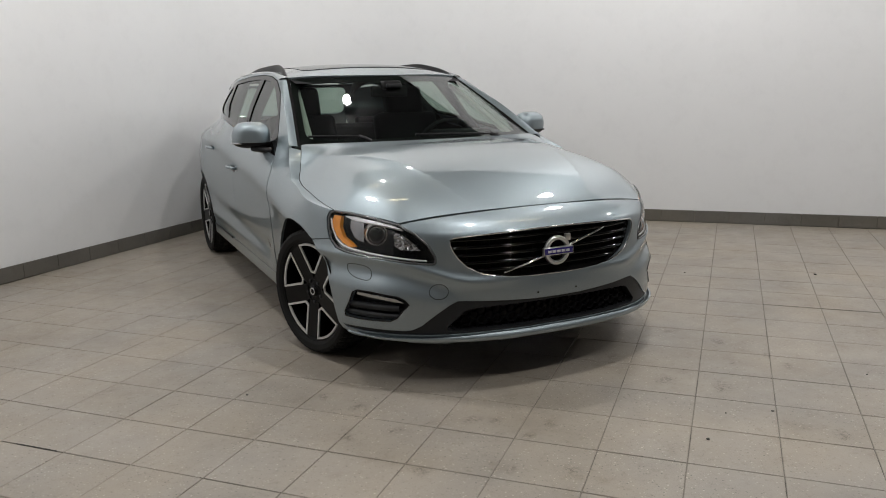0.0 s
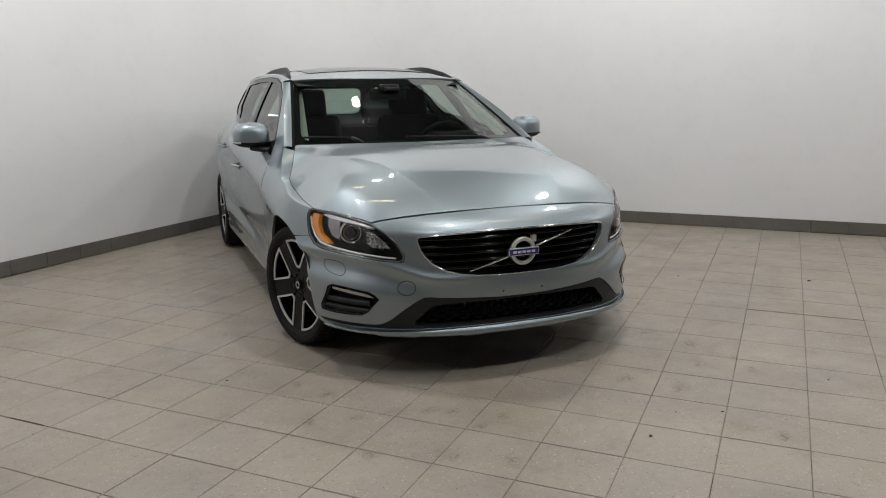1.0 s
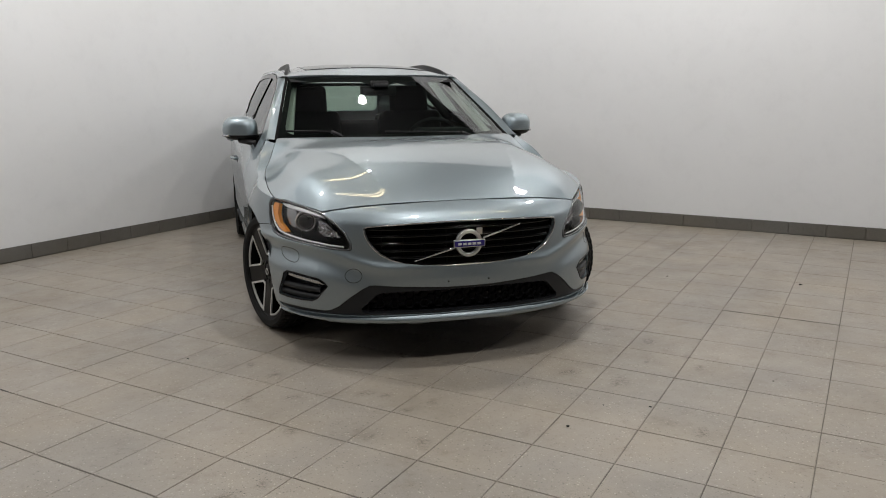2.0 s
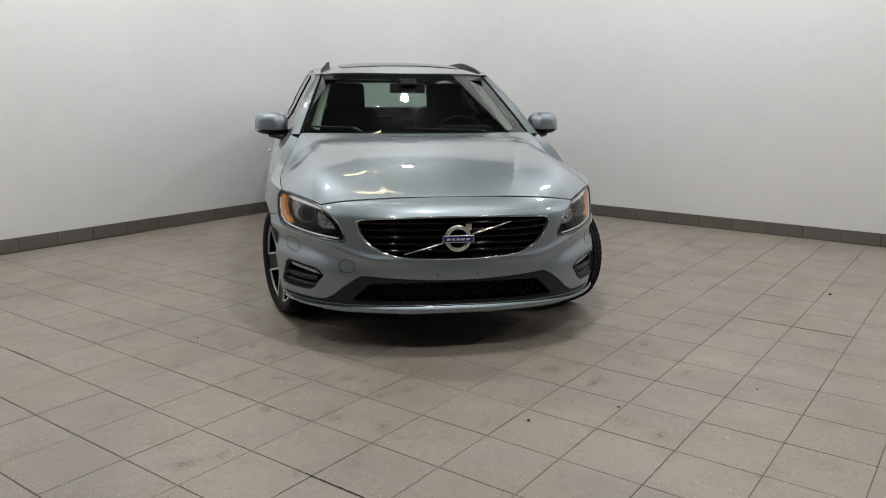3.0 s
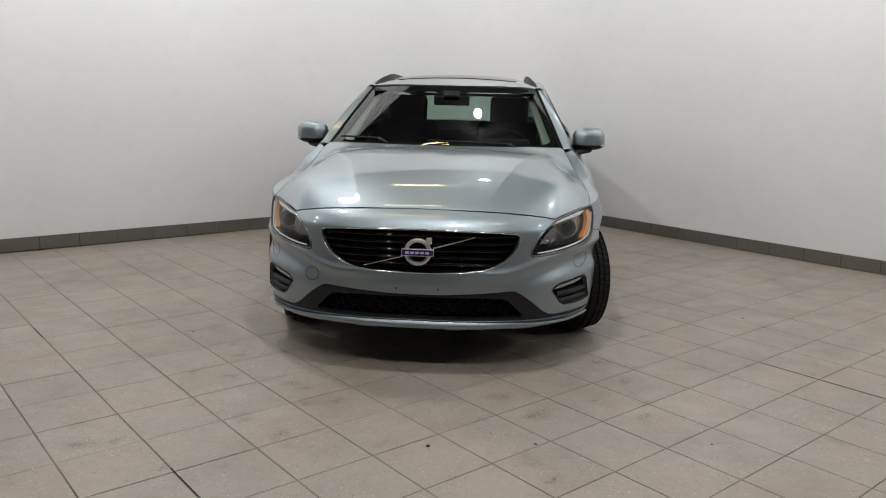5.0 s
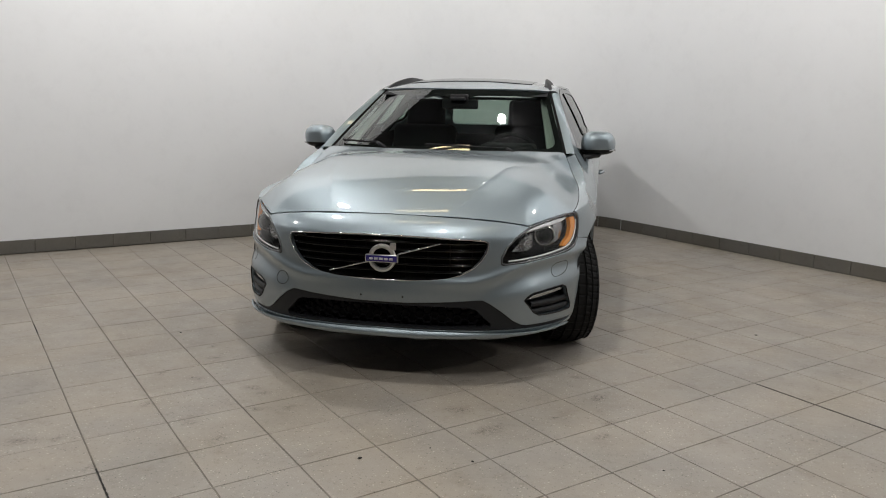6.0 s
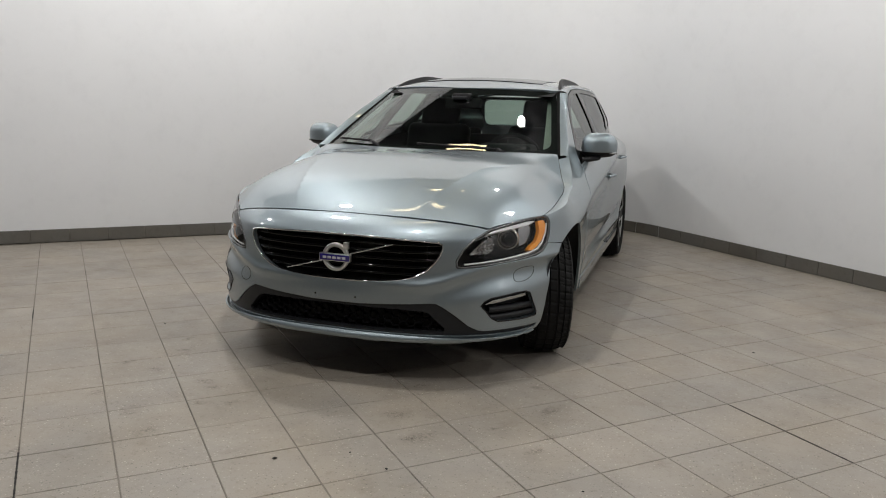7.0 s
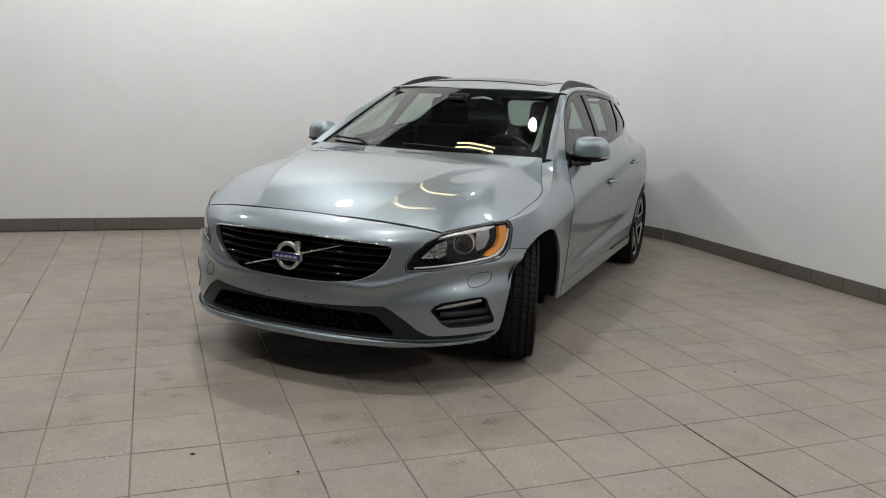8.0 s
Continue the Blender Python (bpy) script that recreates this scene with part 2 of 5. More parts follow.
def patch(name, outline, fn, s, material, parent=None, label="", holes=(), lip=0.012, lift=0.0, sharp=False):
    """A curved panel: the outline in the plane of fn's two parameters, with holes, laid onto the surface fn. Its edges turn in by lip."""
    loops = [dense(l, s) for l in (outline, *holes)]
    pts, edges = [], []
    for l in loops:
        k = len(pts)
        pts += l
        edges += [(k + i, k + (i + 1) % len(l)) for i in range(len(l))]
    lo, hi = np.min(loops[0], 0), np.max(loops[0], 0)
    gx, gy = np.meshgrid(np.arange(lo[0] + s / 2, hi[0], s), np.arange(lo[1] + s / 2, hi[1], s))
    gx = gx + (np.arange(gx.shape[0]) % 2)[:, None] * s / 2
    cand = np.stack([gx.ravel(), gy.ravel()], 1)
    ok = inside(cand, loops[0])
    for l in loops[1:]:
        ok &= ~inside(cand, l)
    cand = cand[ok]
    edge_pts = np.array(pts)
    if len(cand):
        keep = np.ones(len(cand), bool)
        for k in range(0, len(cand), 400):
            d = np.hypot(cand[k:k + 400, None, 0] - edge_pts[None, :, 0], cand[k:k + 400, None, 1] - edge_pts[None, :, 1])
            keep[k:k + 400] = d.min(1) > s * 0.55
        cand = cand[keep]
    res = geometry.delaunay_2d_cdt([Vector(p) for p in [*pts, *cand]], edges, [], 0, 1e-6)
    v2 = np.array([tuple(v) for v in res[0]])
    tri = np.array([f for f in res[2] if len(f) == 3])
    c = v2[tri].mean(1)
    ok = inside(c, loops[0])
    for l in loops[1:]:
        ok &= ~inside(c, l)
    tri = tri[ok]
    a, b, d = v2[tri[:, 0]], v2[tri[:, 1]], v2[tri[:, 2]]
    flip = ((b[:, 0] - a[:, 0]) * (d[:, 1] - a[:, 1]) - (b[:, 1] - a[:, 1]) * (d[:, 0] - a[:, 0])) < 0
    tri[flip] = tri[flip][:, ::-1]
    used = np.unique(tri)
    new_i = -np.ones(len(v2), int)
    new_i[used] = np.arange(len(used))
    v2, tri = v2[used], new_i[tri]
    co, nr = surface(fn, v2)
    co = co + nr * lift
    # edges that belong to one triangle only
    e = np.concatenate([tri[:, [0, 1]], tri[:, [1, 2]], tri[:, [2, 0]]])
    key = np.sort(e, 1)
    _, first, count = np.unique(key, axis=0, return_index=True, return_counts=True)
    rim = e[first[count == 1]]
    faces = [tuple(int(i) for i in t) for t in tri]
    allco, allnr = co, nr
    if lip:
        ids = np.unique(rim)
        # a rounded lip: out over the edge, then straight in
        out = np.zeros((len(v2), 3))
        for i, j in rim:
            t3 = co[j] - co[i]
            o3 = np.cross(t3, nr[i])
            o3 /= max(np.linalg.norm(o3), 1e-9)
            out[i] += o3
            out[j] += o3
        out[ids] /= np.maximum(np.linalg.norm(out[ids], axis=1), 1e-9)[:, None]
        n0 = len(co)
        r1 = {int(i): n0 + k for k, i in enumerate(ids)}
        r2 = {int(i): n0 + len(ids) + k for k, i in enumerate(ids)}
        rad = min(0.0015, lip / 3)
        allco = np.concatenate([co, co[ids] + out[ids] * rad - nr[ids] * rad, co[ids] + out[ids] * rad - nr[ids] * lip])
        allnr = np.concatenate([nr, out[ids], out[ids]])
        for i, j in rim:
            i, j = int(i), int(j)
            faces += [(j, i, r1[i], r1[j]), (r1[j], r1[i], r2[i], r2[j])]
    me = bpy.data.meshes.new(name)
    me.from_pydata([tuple(v) for v in allco], [], faces)
    for f in me.polygons:
        f.use_smooth = True
    me.normals_split_custom_set_from_vertices([tuple(v) for v in allnr])
    return link(name, me, material, parent, label)


def surface(fn, uv):
    """Places and outward normals of the surface fn at the parameters uv."""
    uv = np.asarray(uv, float)
    e = 0.002
    co = fn(uv[:, 0], uv[:, 1])
    du = fn(uv[:, 0] + e, uv[:, 1]) - fn(uv[:, 0] - e, uv[:, 1])
    dv = fn(uv[:, 0], uv[:, 1] + e) - fn(uv[:, 0], uv[:, 1] - e)
    n = np.cross(du, dv)
    return co, n / np.maximum(np.linalg.norm(n, axis=1), 1e-12)[:, None]


def box(bm, x0, x1, y0, y1, z0, z1, m=None):
    r = bmesh.ops.create_cube(bm, size=1)["verts"]
    for v in r:
        v.co = Vector((x0 + (x1 - x0) * (v.co.x + 0.5), y0 + (y1 - y0) * (v.co.y + 0.5), z0 + (z1 - z0) * (v.co.z + 0.5)))
        if m:
            v.co = m @ v.co
    return r


# ---- the room ----
CORNER = Vector((0.264, 4.986, 0))
DIR_L, DIR_R = radians(222.9), radians(-45.0)
WALL_H, BASE_H, FAR = CEILING, 0.113, 13.0
COVE_R = 1.4
COVE = COVE_R / math.tan((DIR_L - DIR_R) / 2 if DIR_L - DIR_R < math.pi else math.pi - (DIR_L - DIR_R) / 2)


def wall_run(name, ang, s, length):
    """A wall of 0.2 m along the direction ang from the corner, with its room side on the line."""
    m = Matrix.Translation(CORNER) @ Matrix.Rotation(ang, 4, "Z")
    bm = bmesh.new()
    box(bm, COVE, length, min(0, s * 0.2), max(0, s * 0.2), 0, WALL_H, m)
    return tagged(part(name, bm, WALL, smooth=False), "white painted wall, slightly scuffed", "wall", kind="structure"), m


wall_w, m_w = wall_run("wall_west", DIR_L, -1, FAR)
wall_e, m_e = wall_run("wall_east", DIR_R, 1, FAR)
# the corner is a rounded cove between the two walls
cove_mid = m_w @ Vector((COVE, COVE_R, 0))
cove_a = math.atan2(*reversed((m_w @ Vector((COVE, 0, 0)) - cove_mid).xy))
cove_b = math.atan2(*reversed((m_e @ Vector((COVE, 0, 0)) - cove_mid).xy))


def cove_point(a, r, z):
    return (cove_mid.x + r * math.cos(a), cove_mid.y + r * math.sin(a), z)


bm = bmesh.new()
rings = [[bm.verts.new(cove_point(a, r, z)) for r, z in ((COVE_R, 0), (COVE_R, WALL_H), (COVE_R + 0.2, WALL_H), (COVE_R + 0.2, 0))] for a in np.linspace(cove_a, cove_b, 49)]
for r0, r1 in zip(rings, rings[1:]):
    for k in range(4):
        bm.faces.new((r0[k], r0[(k + 1) % 4], r1[(k + 1) % 4], r1[k]))
bmesh.ops.recalc_face_normals(bm, faces=bm.faces)
wall_c = part("wall_corner", bm, WALL, smooth=False)
for f in wall_c.data.polygons:
    f.use_smooth = abs(f.normal.z) < 0.5
wall_c.data.set_sharp_from_angle(angle=radians(40))
tagged(wall_c, "white painted rounded corner between two walls", "wall", kind="structure")
# two unseen walls close the room, kept dark to cut fill on the car
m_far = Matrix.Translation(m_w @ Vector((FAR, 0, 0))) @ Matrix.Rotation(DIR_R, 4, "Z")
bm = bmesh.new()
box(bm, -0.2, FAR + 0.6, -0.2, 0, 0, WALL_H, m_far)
tagged(part("wall_south", bm, DIM, smooth=False), "unseen dark wall closing the far end", "wall", kind="structure")
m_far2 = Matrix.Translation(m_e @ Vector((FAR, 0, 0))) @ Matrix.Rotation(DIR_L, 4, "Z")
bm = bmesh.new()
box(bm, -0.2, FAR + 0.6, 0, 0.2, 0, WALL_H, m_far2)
tagged(part("wall_north", bm, DIM, smooth=False), "unseen dark wall closing the open end", "wall", kind="structure")
bm = bmesh.new()
box(bm, -14, 14, -14, 7, WALL_H, WALL_H + 0.2)
tagged(part("ceiling", bm, CEIL, smooth=False), "dark plain ceiling", "ceiling", kind="structure")

# skirting of grey tiles along both walls
for wall, m, s in ((wall_w, m_w, -1), (wall_e, m_e, 1)):
    bm = bmesh.new()
    L = 0.308
    box(bm, 0, L - 0.004, -s * 0.012 if s > 0 else 0, 0 if s > 0 else 0.012, 0.003, BASE_H)
    bmesh.ops.bevel(bm, geom=bm.edges[:], offset=0.002, segments=1, affect="EDGES")
    first_ob = None
    for k in range(26):
        if first_ob is None:
            first_ob = ob = part("skirting_tile", bm, BASE, wall, "grey skirting tile", smooth=False)
        else:
            ob = new("skirting_tile", first_ob.data)
            ob.parent = wall
        ob.matrix_basis = m @ Matrix.Translation((COVE + 0.002 + k * L, 0, 0))
    bm = bmesh.new()
    box(bm, COVE, FAR, min(0, -s * 0.004), max(0, -s * 0.004), 0, BASE_H - 0.004, m)
    part("skirting_bed", bm, GROUT, wall, smooth=False)
n_cove = 7
bm = bmesh.new()
half_a = abs(cove_b - cove_a) / n_cove / 2
prof_c = [[(COVE_R - 0.012, 0.003), (COVE_R - 0.012, BASE_H - 0.002), (COVE_R - 0.010, BASE_H), (COVE_R + 0.01, BASE_H)]] * 7
rings = [[bm.verts.new((r * math.cos(a), r * math.sin(a), z)) for r, z in row] for a, row in zip(np.linspace(-half_a + 0.0014, half_a - 0.0014, 7), prof_c)]
for r0, r1 in zip(rings, rings[1:]):
    for k in range(3):
        bm.faces.new((r0[k], r0[k + 1], r1[k + 1], r1[k]))
bmesh.ops.recalc_face_normals(bm, faces=bm.faces)
cove_tile = None
for k in range(n_cove):
    a = cove_a + (cove_b - cove_a) * (k + 0.5) / n_cove
    if cove_tile is None:
        ob = part("skirting_tile", bm, BASE, wall_c, "grey skirting tile", smooth=False)
        cove_tile = ob.data
    else:
        ob = new("skirting_tile", cove_tile)
        ob.parent = wall_c
    ob.matrix_basis = Matrix.Translation(cove_mid) @ Matrix.Rotation(a, 4, "Z")


# ---- the car: its surfaces ----
# horizontal slices of the nose: height, reach ahead of the axle, half width, two roundnesses
Z_ROWS = (0.17, 0.21, 0.235, 0.26, 0.32, 0.42, 0.52, 0.62, 0.69, 0.735, 0.778, 0.80)
nose_b = soft_table(Z_ROWS, (0.80, 0.86, 0.885, 0.892, 0.895, 0.897, 0.885, 0.88, 0.87, 0.83, 0.745, 0.68), 0.006)
nose_a = soft_table(Z_ROWS, (0.86, 0.895, 0.905, 0.912, 0.92, 0.925, 0.93, 0.93, 0.93, 0.93, 0.93, 0.93), 0.01)
nose_p = soft_table(Z_ROWS, (2.5, 2.5, 2.5, 2.5, 2.5, 2.5, 2.6, 2.8, 3.0, 3.0, 3.0, 3.0), 0.02)
nose_q = soft_table(Z_ROWS, (2.5, 2.5, 2.5, 2.5, 2.5, 2.5, 2.2, 1.9, 1.7, 1.7, 1.75, 1.8), 0.02)
belt = soft_table((-0.4, 0.0, 0.225, 0.5, 0.62, 1.4, 2.1, 2.6, 3.6), (0.775, 0.83, 0.865, 0.93, 0.95, 1.035, 1.10, 1.12, 1.14), 0.08)
wide = soft_table((0, 0.6, 1.6, 2.6, 3.1, 3.6, 3.95, 4.1), (1.0, 1.0, 1.003, 1.008, 1.010, 1.0, 0.96, 0.9), 0.08)
side_prof = soft_table((0.17, 0.24, 0.32, 0.45, 0.6, 0.75, 0.9, 1.5), (0.895, 0.918, 0.924, 0.934, 0.943, 0.948, 0.948, 0.948), 0.03)


def side_x(y, z):
    """Half width of the body behind the front axle."""
    zb = belt(y)
    roll = 0.07 * step(-0.35, 0.15, y)
    d = np.maximum(z - (zb - 0.16), 0)
    low = np.where(z < zb, roll * (d / 0.16) ** 2, roll + 0.5 * (z - zb) + 0.18 * np.maximum(z - zb, 0) ** 2)
    taper = 0.13 * np.maximum(y - 2.05, 0) ** 2 * step(0.95, 1.15, z) + 0.30 * np.maximum(y - 2.75, 0) ** 2 * (1 - step(0.95, 1.15, z))
    lean = 0.052 * (np.maximum(z - 0.75, 0) / 0.25) ** 2 * step(1.7, 2.7, y) * (1 - step(1.02, 1.2, z))
    return side_prof(z) * wide(np.maximum(y, 0)) - low - taper - lean + 0.008 * np.exp(-((z - zb + 0.16) / 0.05) ** 2)


def skin(u, z):
    """The body's side and nose. u: turn round the nose in radians times 0.9 up to the axle, then metres behind the axle."""
    u, z = np.broadcast_arrays(np.asarray(u, float), np.asarray(z, float))
    sg, v = np.where(u < 0, -1.0, 1.0), np.abs(u)
    top = math.pi / 2 * 0.9
    phi = np.minimum(v, top) / 0.9
    a, b, p, q = nose_a(z), nose_b(z), nose_p(z), nose_q(z)
    lo, hi = np.zeros(v.shape), np.full(v.shape, 1.6)
    for _ in range(34):
        mid = (lo + hi) / 2
        big = (mid * np.sin(phi) / a) ** p + (mid * np.abs(np.cos(phi)) / b) ** q > 1
        hi, lo = np.where(big, mid, hi), np.where(big, lo, mid)
    y = np.where(v < top, -lo * np.cos(phi), v - top)
    x = np.where(v < top, lo * np.sin(phi), 0)
    blend = step(-0.45, 0.0, y)
    x = np.where(v < top, x - (nose_a(z) - side_x(y, z)) * blend, side_x(y, z))
    house = np.where(v < top, 0.0, step(-0.02, 0.07, z - belt(y)) * step(0.30, 0.50, y))
    x, y = x - 0.030 * house, y + 0.075 * house * (1 - 0.5 * step(1.6, 3.0, y))
    return np.stack([sg * x, y, z], -1)


U0 = math.pi / 2 * 0.9


def u_front(x, z):
    """The parameter u of the nose's point that shows at x, z from ahead."""
    x, z = np.asarray(x, float), np.asarray(z, float)
    a, b, p, q = nose_a(z), nose_b(z), nose_p(z), nose_q(z)
    y = b * np.maximum(1 - np.abs(x / a) ** p, 0) ** (1 / q)
    return np.arctan2(x, y) * 0.9


def u_side(y, z):
    """The parameter u of the point at y, z of the body's side."""
    y, z = np.asarray(y, float), np.asarray(z, float)
    a, b, p, q = nose_a(z), nose_b(z), nose_p(z), nose_q(z)
    x = a * np.maximum(1 - np.minimum(np.abs(y) / b, 1) ** q, 0) ** (1 / p)
    return np.where(y < 0, np.arctan2(x, -y) * 0.9, U0 + y)


def front(loop):
    return [(float(u_front(x, z)), z) for x, z in loop]


def side(loop):
    return [(float(u_side(y, z)), z) for y, z in loop]


hood_mid = soft_table((-0.85, -0.745, -0.68, -0.55, -0.35, -0.1, 0.12, 0.3, 0.5), (0.69, 0.778, 0.809, 0.863, 0.925, 0.972, 0.997, 1.010, 1.024), 0.03)
LAMP_TOP = [(0.655, 0.733), (0.735, 0.757), (0.80, 0.769), (0.838, 0.774)]


def on_nose(x, z):
    return tuple(float(c) for c in skin(u_front(x, z), z))


lamp_top = [on_nose(x, z) for x, z in LAMP_TOP]
hood_edge_x = soft_table((-0.8, *[p[1] for p in lamp_top], -0.11, 0.225, 0.34, 0.5), (0.53, *[p[0] for p in lamp_top], 0.857, 0.84, 0.80, 0.74), 0.03)
hood_edge_z = soft_table((-0.8, *[p[1] for p in lamp_top], -0.11, 0.225, 0.34, 0.46, 0.55), (0.68, *[p[2] for p in lamp_top], 0.806, 0.858, 0.92, 1.0, 1.02), 0.035)
hood_round = soft_table((-0.8, -0.55, -0.3, 0.1, 0.5), (3.0, 5.5, 7.5, 8.5, 7.5), 0.1)
dome_x = soft_table((-0.71, -0.6, -0.45, -0.31, -0.17, -0.05, 0.09, 0.2, 0.41), (0.30, 0.345, 0.39, 0.43, 0.465, 0.53, 0.60, 0.645, 0.72), 0.02)


front_z = soft_table((0, 0.25, 0.4, 0.52, 0.6, 0.655), (0.780, 0.776, 0.770, 0.760, 0.748, 0.737), 0.03)


def hood_front_y(x):
    return -0.742 + 0.10 * (np.minimum(np.abs(x), 0.655) / 0.655) ** 2.2


def hood_raw(x, y):
    xe, ze, zc = hood_edge_x(y), hood_edge_z(y), hood_mid(y)
    t = np.minimum(np.abs(x) / xe, 1.2)
    t0, w = 0.86 - 0.07 * step(-0.5, 0.2, y), 0.13

    def hinge(s):
        return (np.sqrt((s - t0) ** 2 + w * w) + (s - t0)) / 2

    flank = (hinge(t) - hinge(0.0)) / (hinge(1.0) - hinge(0.0))
    return zc - (zc - ze) * (0.10 * t * t + 0.90 * flank)


def hood_top(x, y):
    x, y = np.broadcast_arrays(np.asarray(x, float), np.asarray(y, float))
    z, yf = hood_raw(x, y), hood_front_y(x)
    fall = (front_z(np.abs(x)) - hood_raw(x, yf)) * (1 - step(0.58, 0.70, np.abs(x)))
    z = z + fall * (1 - np.clip((y - yf) / 0.30, 0, 1)) ** 2
    k = dome_x(y)
    d = np.maximum(np.abs(x) - k, 0)
    fade = step(-0.80, -0.45, y)
    z = z + fade * (0.010 * (1 - 0.8 * step(0.0, 0.35, y)) - 0.013 * (1 - np.exp(-d / 0.055)) * (1 - np.exp(-d / 0.003)))
    return np.stack([x, y, z], -1)


roof_mid = soft_table((1.0, 1.08, 1.145, 1.22, 1.45, 1.9, 2.5, 3.1, 3.6), (1.345, 1.370, 1.393, 1.413, 1.457, 1.481, 1.474, 1.44, 1.37), 0.04)
roof_edge = soft_table((1.0, 1.24, 1.5, 1.9, 2.5, 3.1, 3.6), (1.28, 1.372, 1.41, 1.434, 1.424, 1.378, 1.285), 0.04)


def roof_top(x, y):
    x, y = np.broadcast_arrays(np.asarray(x, float), np.asarray(y, float))
    z = roof_mid(y) - (roof_mid(y) - roof_edge(y)) * np.minimum(np.abs(x) / 0.60, 1.3) ** 2.5
    return np.stack([x, y, z], -1)


def screen(s, t):
    """The windscreen: s from -1 to 1 across, t from 0 at its foot to 1 at the roof."""
    s, t = np.broadcast_arrays(np.asarray(s, float), np.asarray(t, float))
    xe = 0.737 + (0.582 - 0.737) * t
    bow = 0.88 * s * s + 0.12 * s ** 4
    y = (0.40 + 0.15 * bow) * (1 - t) + (1.145 + 0.155 * bow) * t
    z = (1.014 - 0.012 * s * s) * (1 - t) + (1.391 - 0.014 * s * s) * t + 0.010 * 4 * t * (1 - t) * (0.9 - 0.5 * s * s)
    return np.stack([xe * s, y, z], -1)


# ---- the car: its parts ----
car = tagged(new("car"), "silver metallic estate car with black grille and its front wheels turned", "car")


def both(loop):
    """A loop across the car from its right half, given from the middle out and back."""
    return loop + [(-x, z) for x, z in reversed(loop) if x > 1e-6]


def offset(fn, d):
    """The surface fn moved by d along its normal; d may vary over the surface."""
    def g(u, v):
        u, v = np.broadcast_arrays(np.asarray(u, float), np.asarray(v, float))
        co, nr = surface(fn, np.stack([u.ravel(), v.ravel()], 1))
        k = d(u.ravel(), v.ravel())[:, None] if callable(d) else d
        return (co + nr * k).reshape(*u.shape, 3)
    return g


def tube(pts, r, seg=8, closed=False, flat=1.0):
    """A bmesh tube of radius r (or one radius a point) along the points."""
    bm = bmesh.new()
    pts = [Vector(p) for p in pts]
    rings, n = [], len(pts)
    up = Vector((0, 0, 1))
    for i, p in enumerate(pts):
        t = (pts[(i + 1) % n] - pts[i - 1]) if closed else (pts[min(i + 1, n - 1)] - pts[max(i - 1, 0)])
        t.normalize()
        s = t.cross(up)
        s = s.normalized() if s.length > 1e-4 else Vector((1, 0, 0))
        w = s.cross(t)
        rr = r[i] if hasattr(r, "__len__") else r
        rings.append([bm.verts.new(p + (s * math.cos(2 * math.pi * k / seg) + w * math.sin(2 * math.pi * k / seg) * flat) * rr) for k in range(seg)])
    for i in range(n if closed else n - 1):
        a, b = rings[i], rings[(i + 1) % n]
        for k in range(seg):
            bm.faces.new((a[k], a[(k + 1) % seg], b[(k + 1) % seg], b[k]))
    if not closed:
        bm.faces.new(list(reversed(rings[0])))
        bm.faces.new(rings[-1])
    bmesh.ops.recalc_face_normals(bm, faces=bm.faces)
    return bm


def ruled(a, b, steps=4, bow=0.0):
    """A strip of faces between two lines of points, bowed outwards."""
    bm = bmesh.new()
    rows = []
    for k in range(steps + 1):
        t = k / steps
        row = []
        for p, q in zip(a, b):
            p, q = Vector(p), Vector(q)
            m = p.lerp(q, t)
            o = Vector((math.copysign(1, m.x), 0, 0.8)).normalized()
            row.append(bm.verts.new(m + o * bow * 4 * t * (1 - t)))
        rows.append(row)
    for r0, r1 in zip(rows, rows[1:]):
        for i in range(len(r0) - 1):
            bm.faces.new((r0[i], r0[i + 1], r1[i + 1], r1[i]))
    bmesh.ops.recalc_face_normals(bm, faces=bm.faces)
    return bm


def block(x0, x1, y0, y1, z0, z1, r=0.01, m=None, seg=2):
    """A box with rounded edges."""
    bm = bmesh.new()
    box(bm, x0, x1, y0, y1, z0, z1)
    bmesh.ops.bevel(bm, geom=bm.edges[:], offset=r, segments=seg, profile=0.6, affect="EDGES")
    if m:
        bmesh.ops.transform(bm, matrix=m, verts=bm.verts[:])
    return bm


# outlines of the nose, x and height, from the middle out
GRILLE = [(0, 0.697), (0.12, 0.697), (0.241, 0.694), (0.40, 0.686), (0.465, 0.680), (0.481, 0.670), (0.480, 0.650), (0.470, 0.622), (0.450, 0.590),
          (0.415, 0.553), (0.36, 0.524), (0.30, 0.507), (0.22, 0.497), (0.107, 0.493), (0, 0.492)]
TRIM = [(0, 0.391), (0.12, 0.392), (0.22, 0.397), (0.36, 0.404), (0.44, 0.409), (0.465, 0.408), (0.50, 0.388), (0.55, 0.348), (0.60, 0.300), (0.635, 0.278),
        (0.66, 0.272), (0.72, 0.270), (0.79, 0.268), (0.850, 0.262), (0.838, 0.246), (0.79, 0.244), (0.72, 0.248), (0.65, 0.251), (0.575, 0.253), (0.45, 0.258), (0.31, 0.262), (0, 0.264)]
MESH = [(0, 0.379), (0.30, 0.376), (0.41, 0.370), (0.436, 0.360), (0.47, 0.325), (0.505, 0.290), (0.500, 0.272), (0.47, 0.266), (0.31, 0.270), (0, 0.272)]
FOG = [(0.646, 0.391), (0.660, 0.411), (0.685, 0.425), (0.775, 0.4375), (0.812, 0.438), (0.826, 0.426), (0.836, 0.378), (0.848, 0.325), (0.845, 0.306),
       (0.805, 0.305), (0.755, 0.308), (0.71, 0.312), (0.687, 0.330), (0.664, 0.368)]
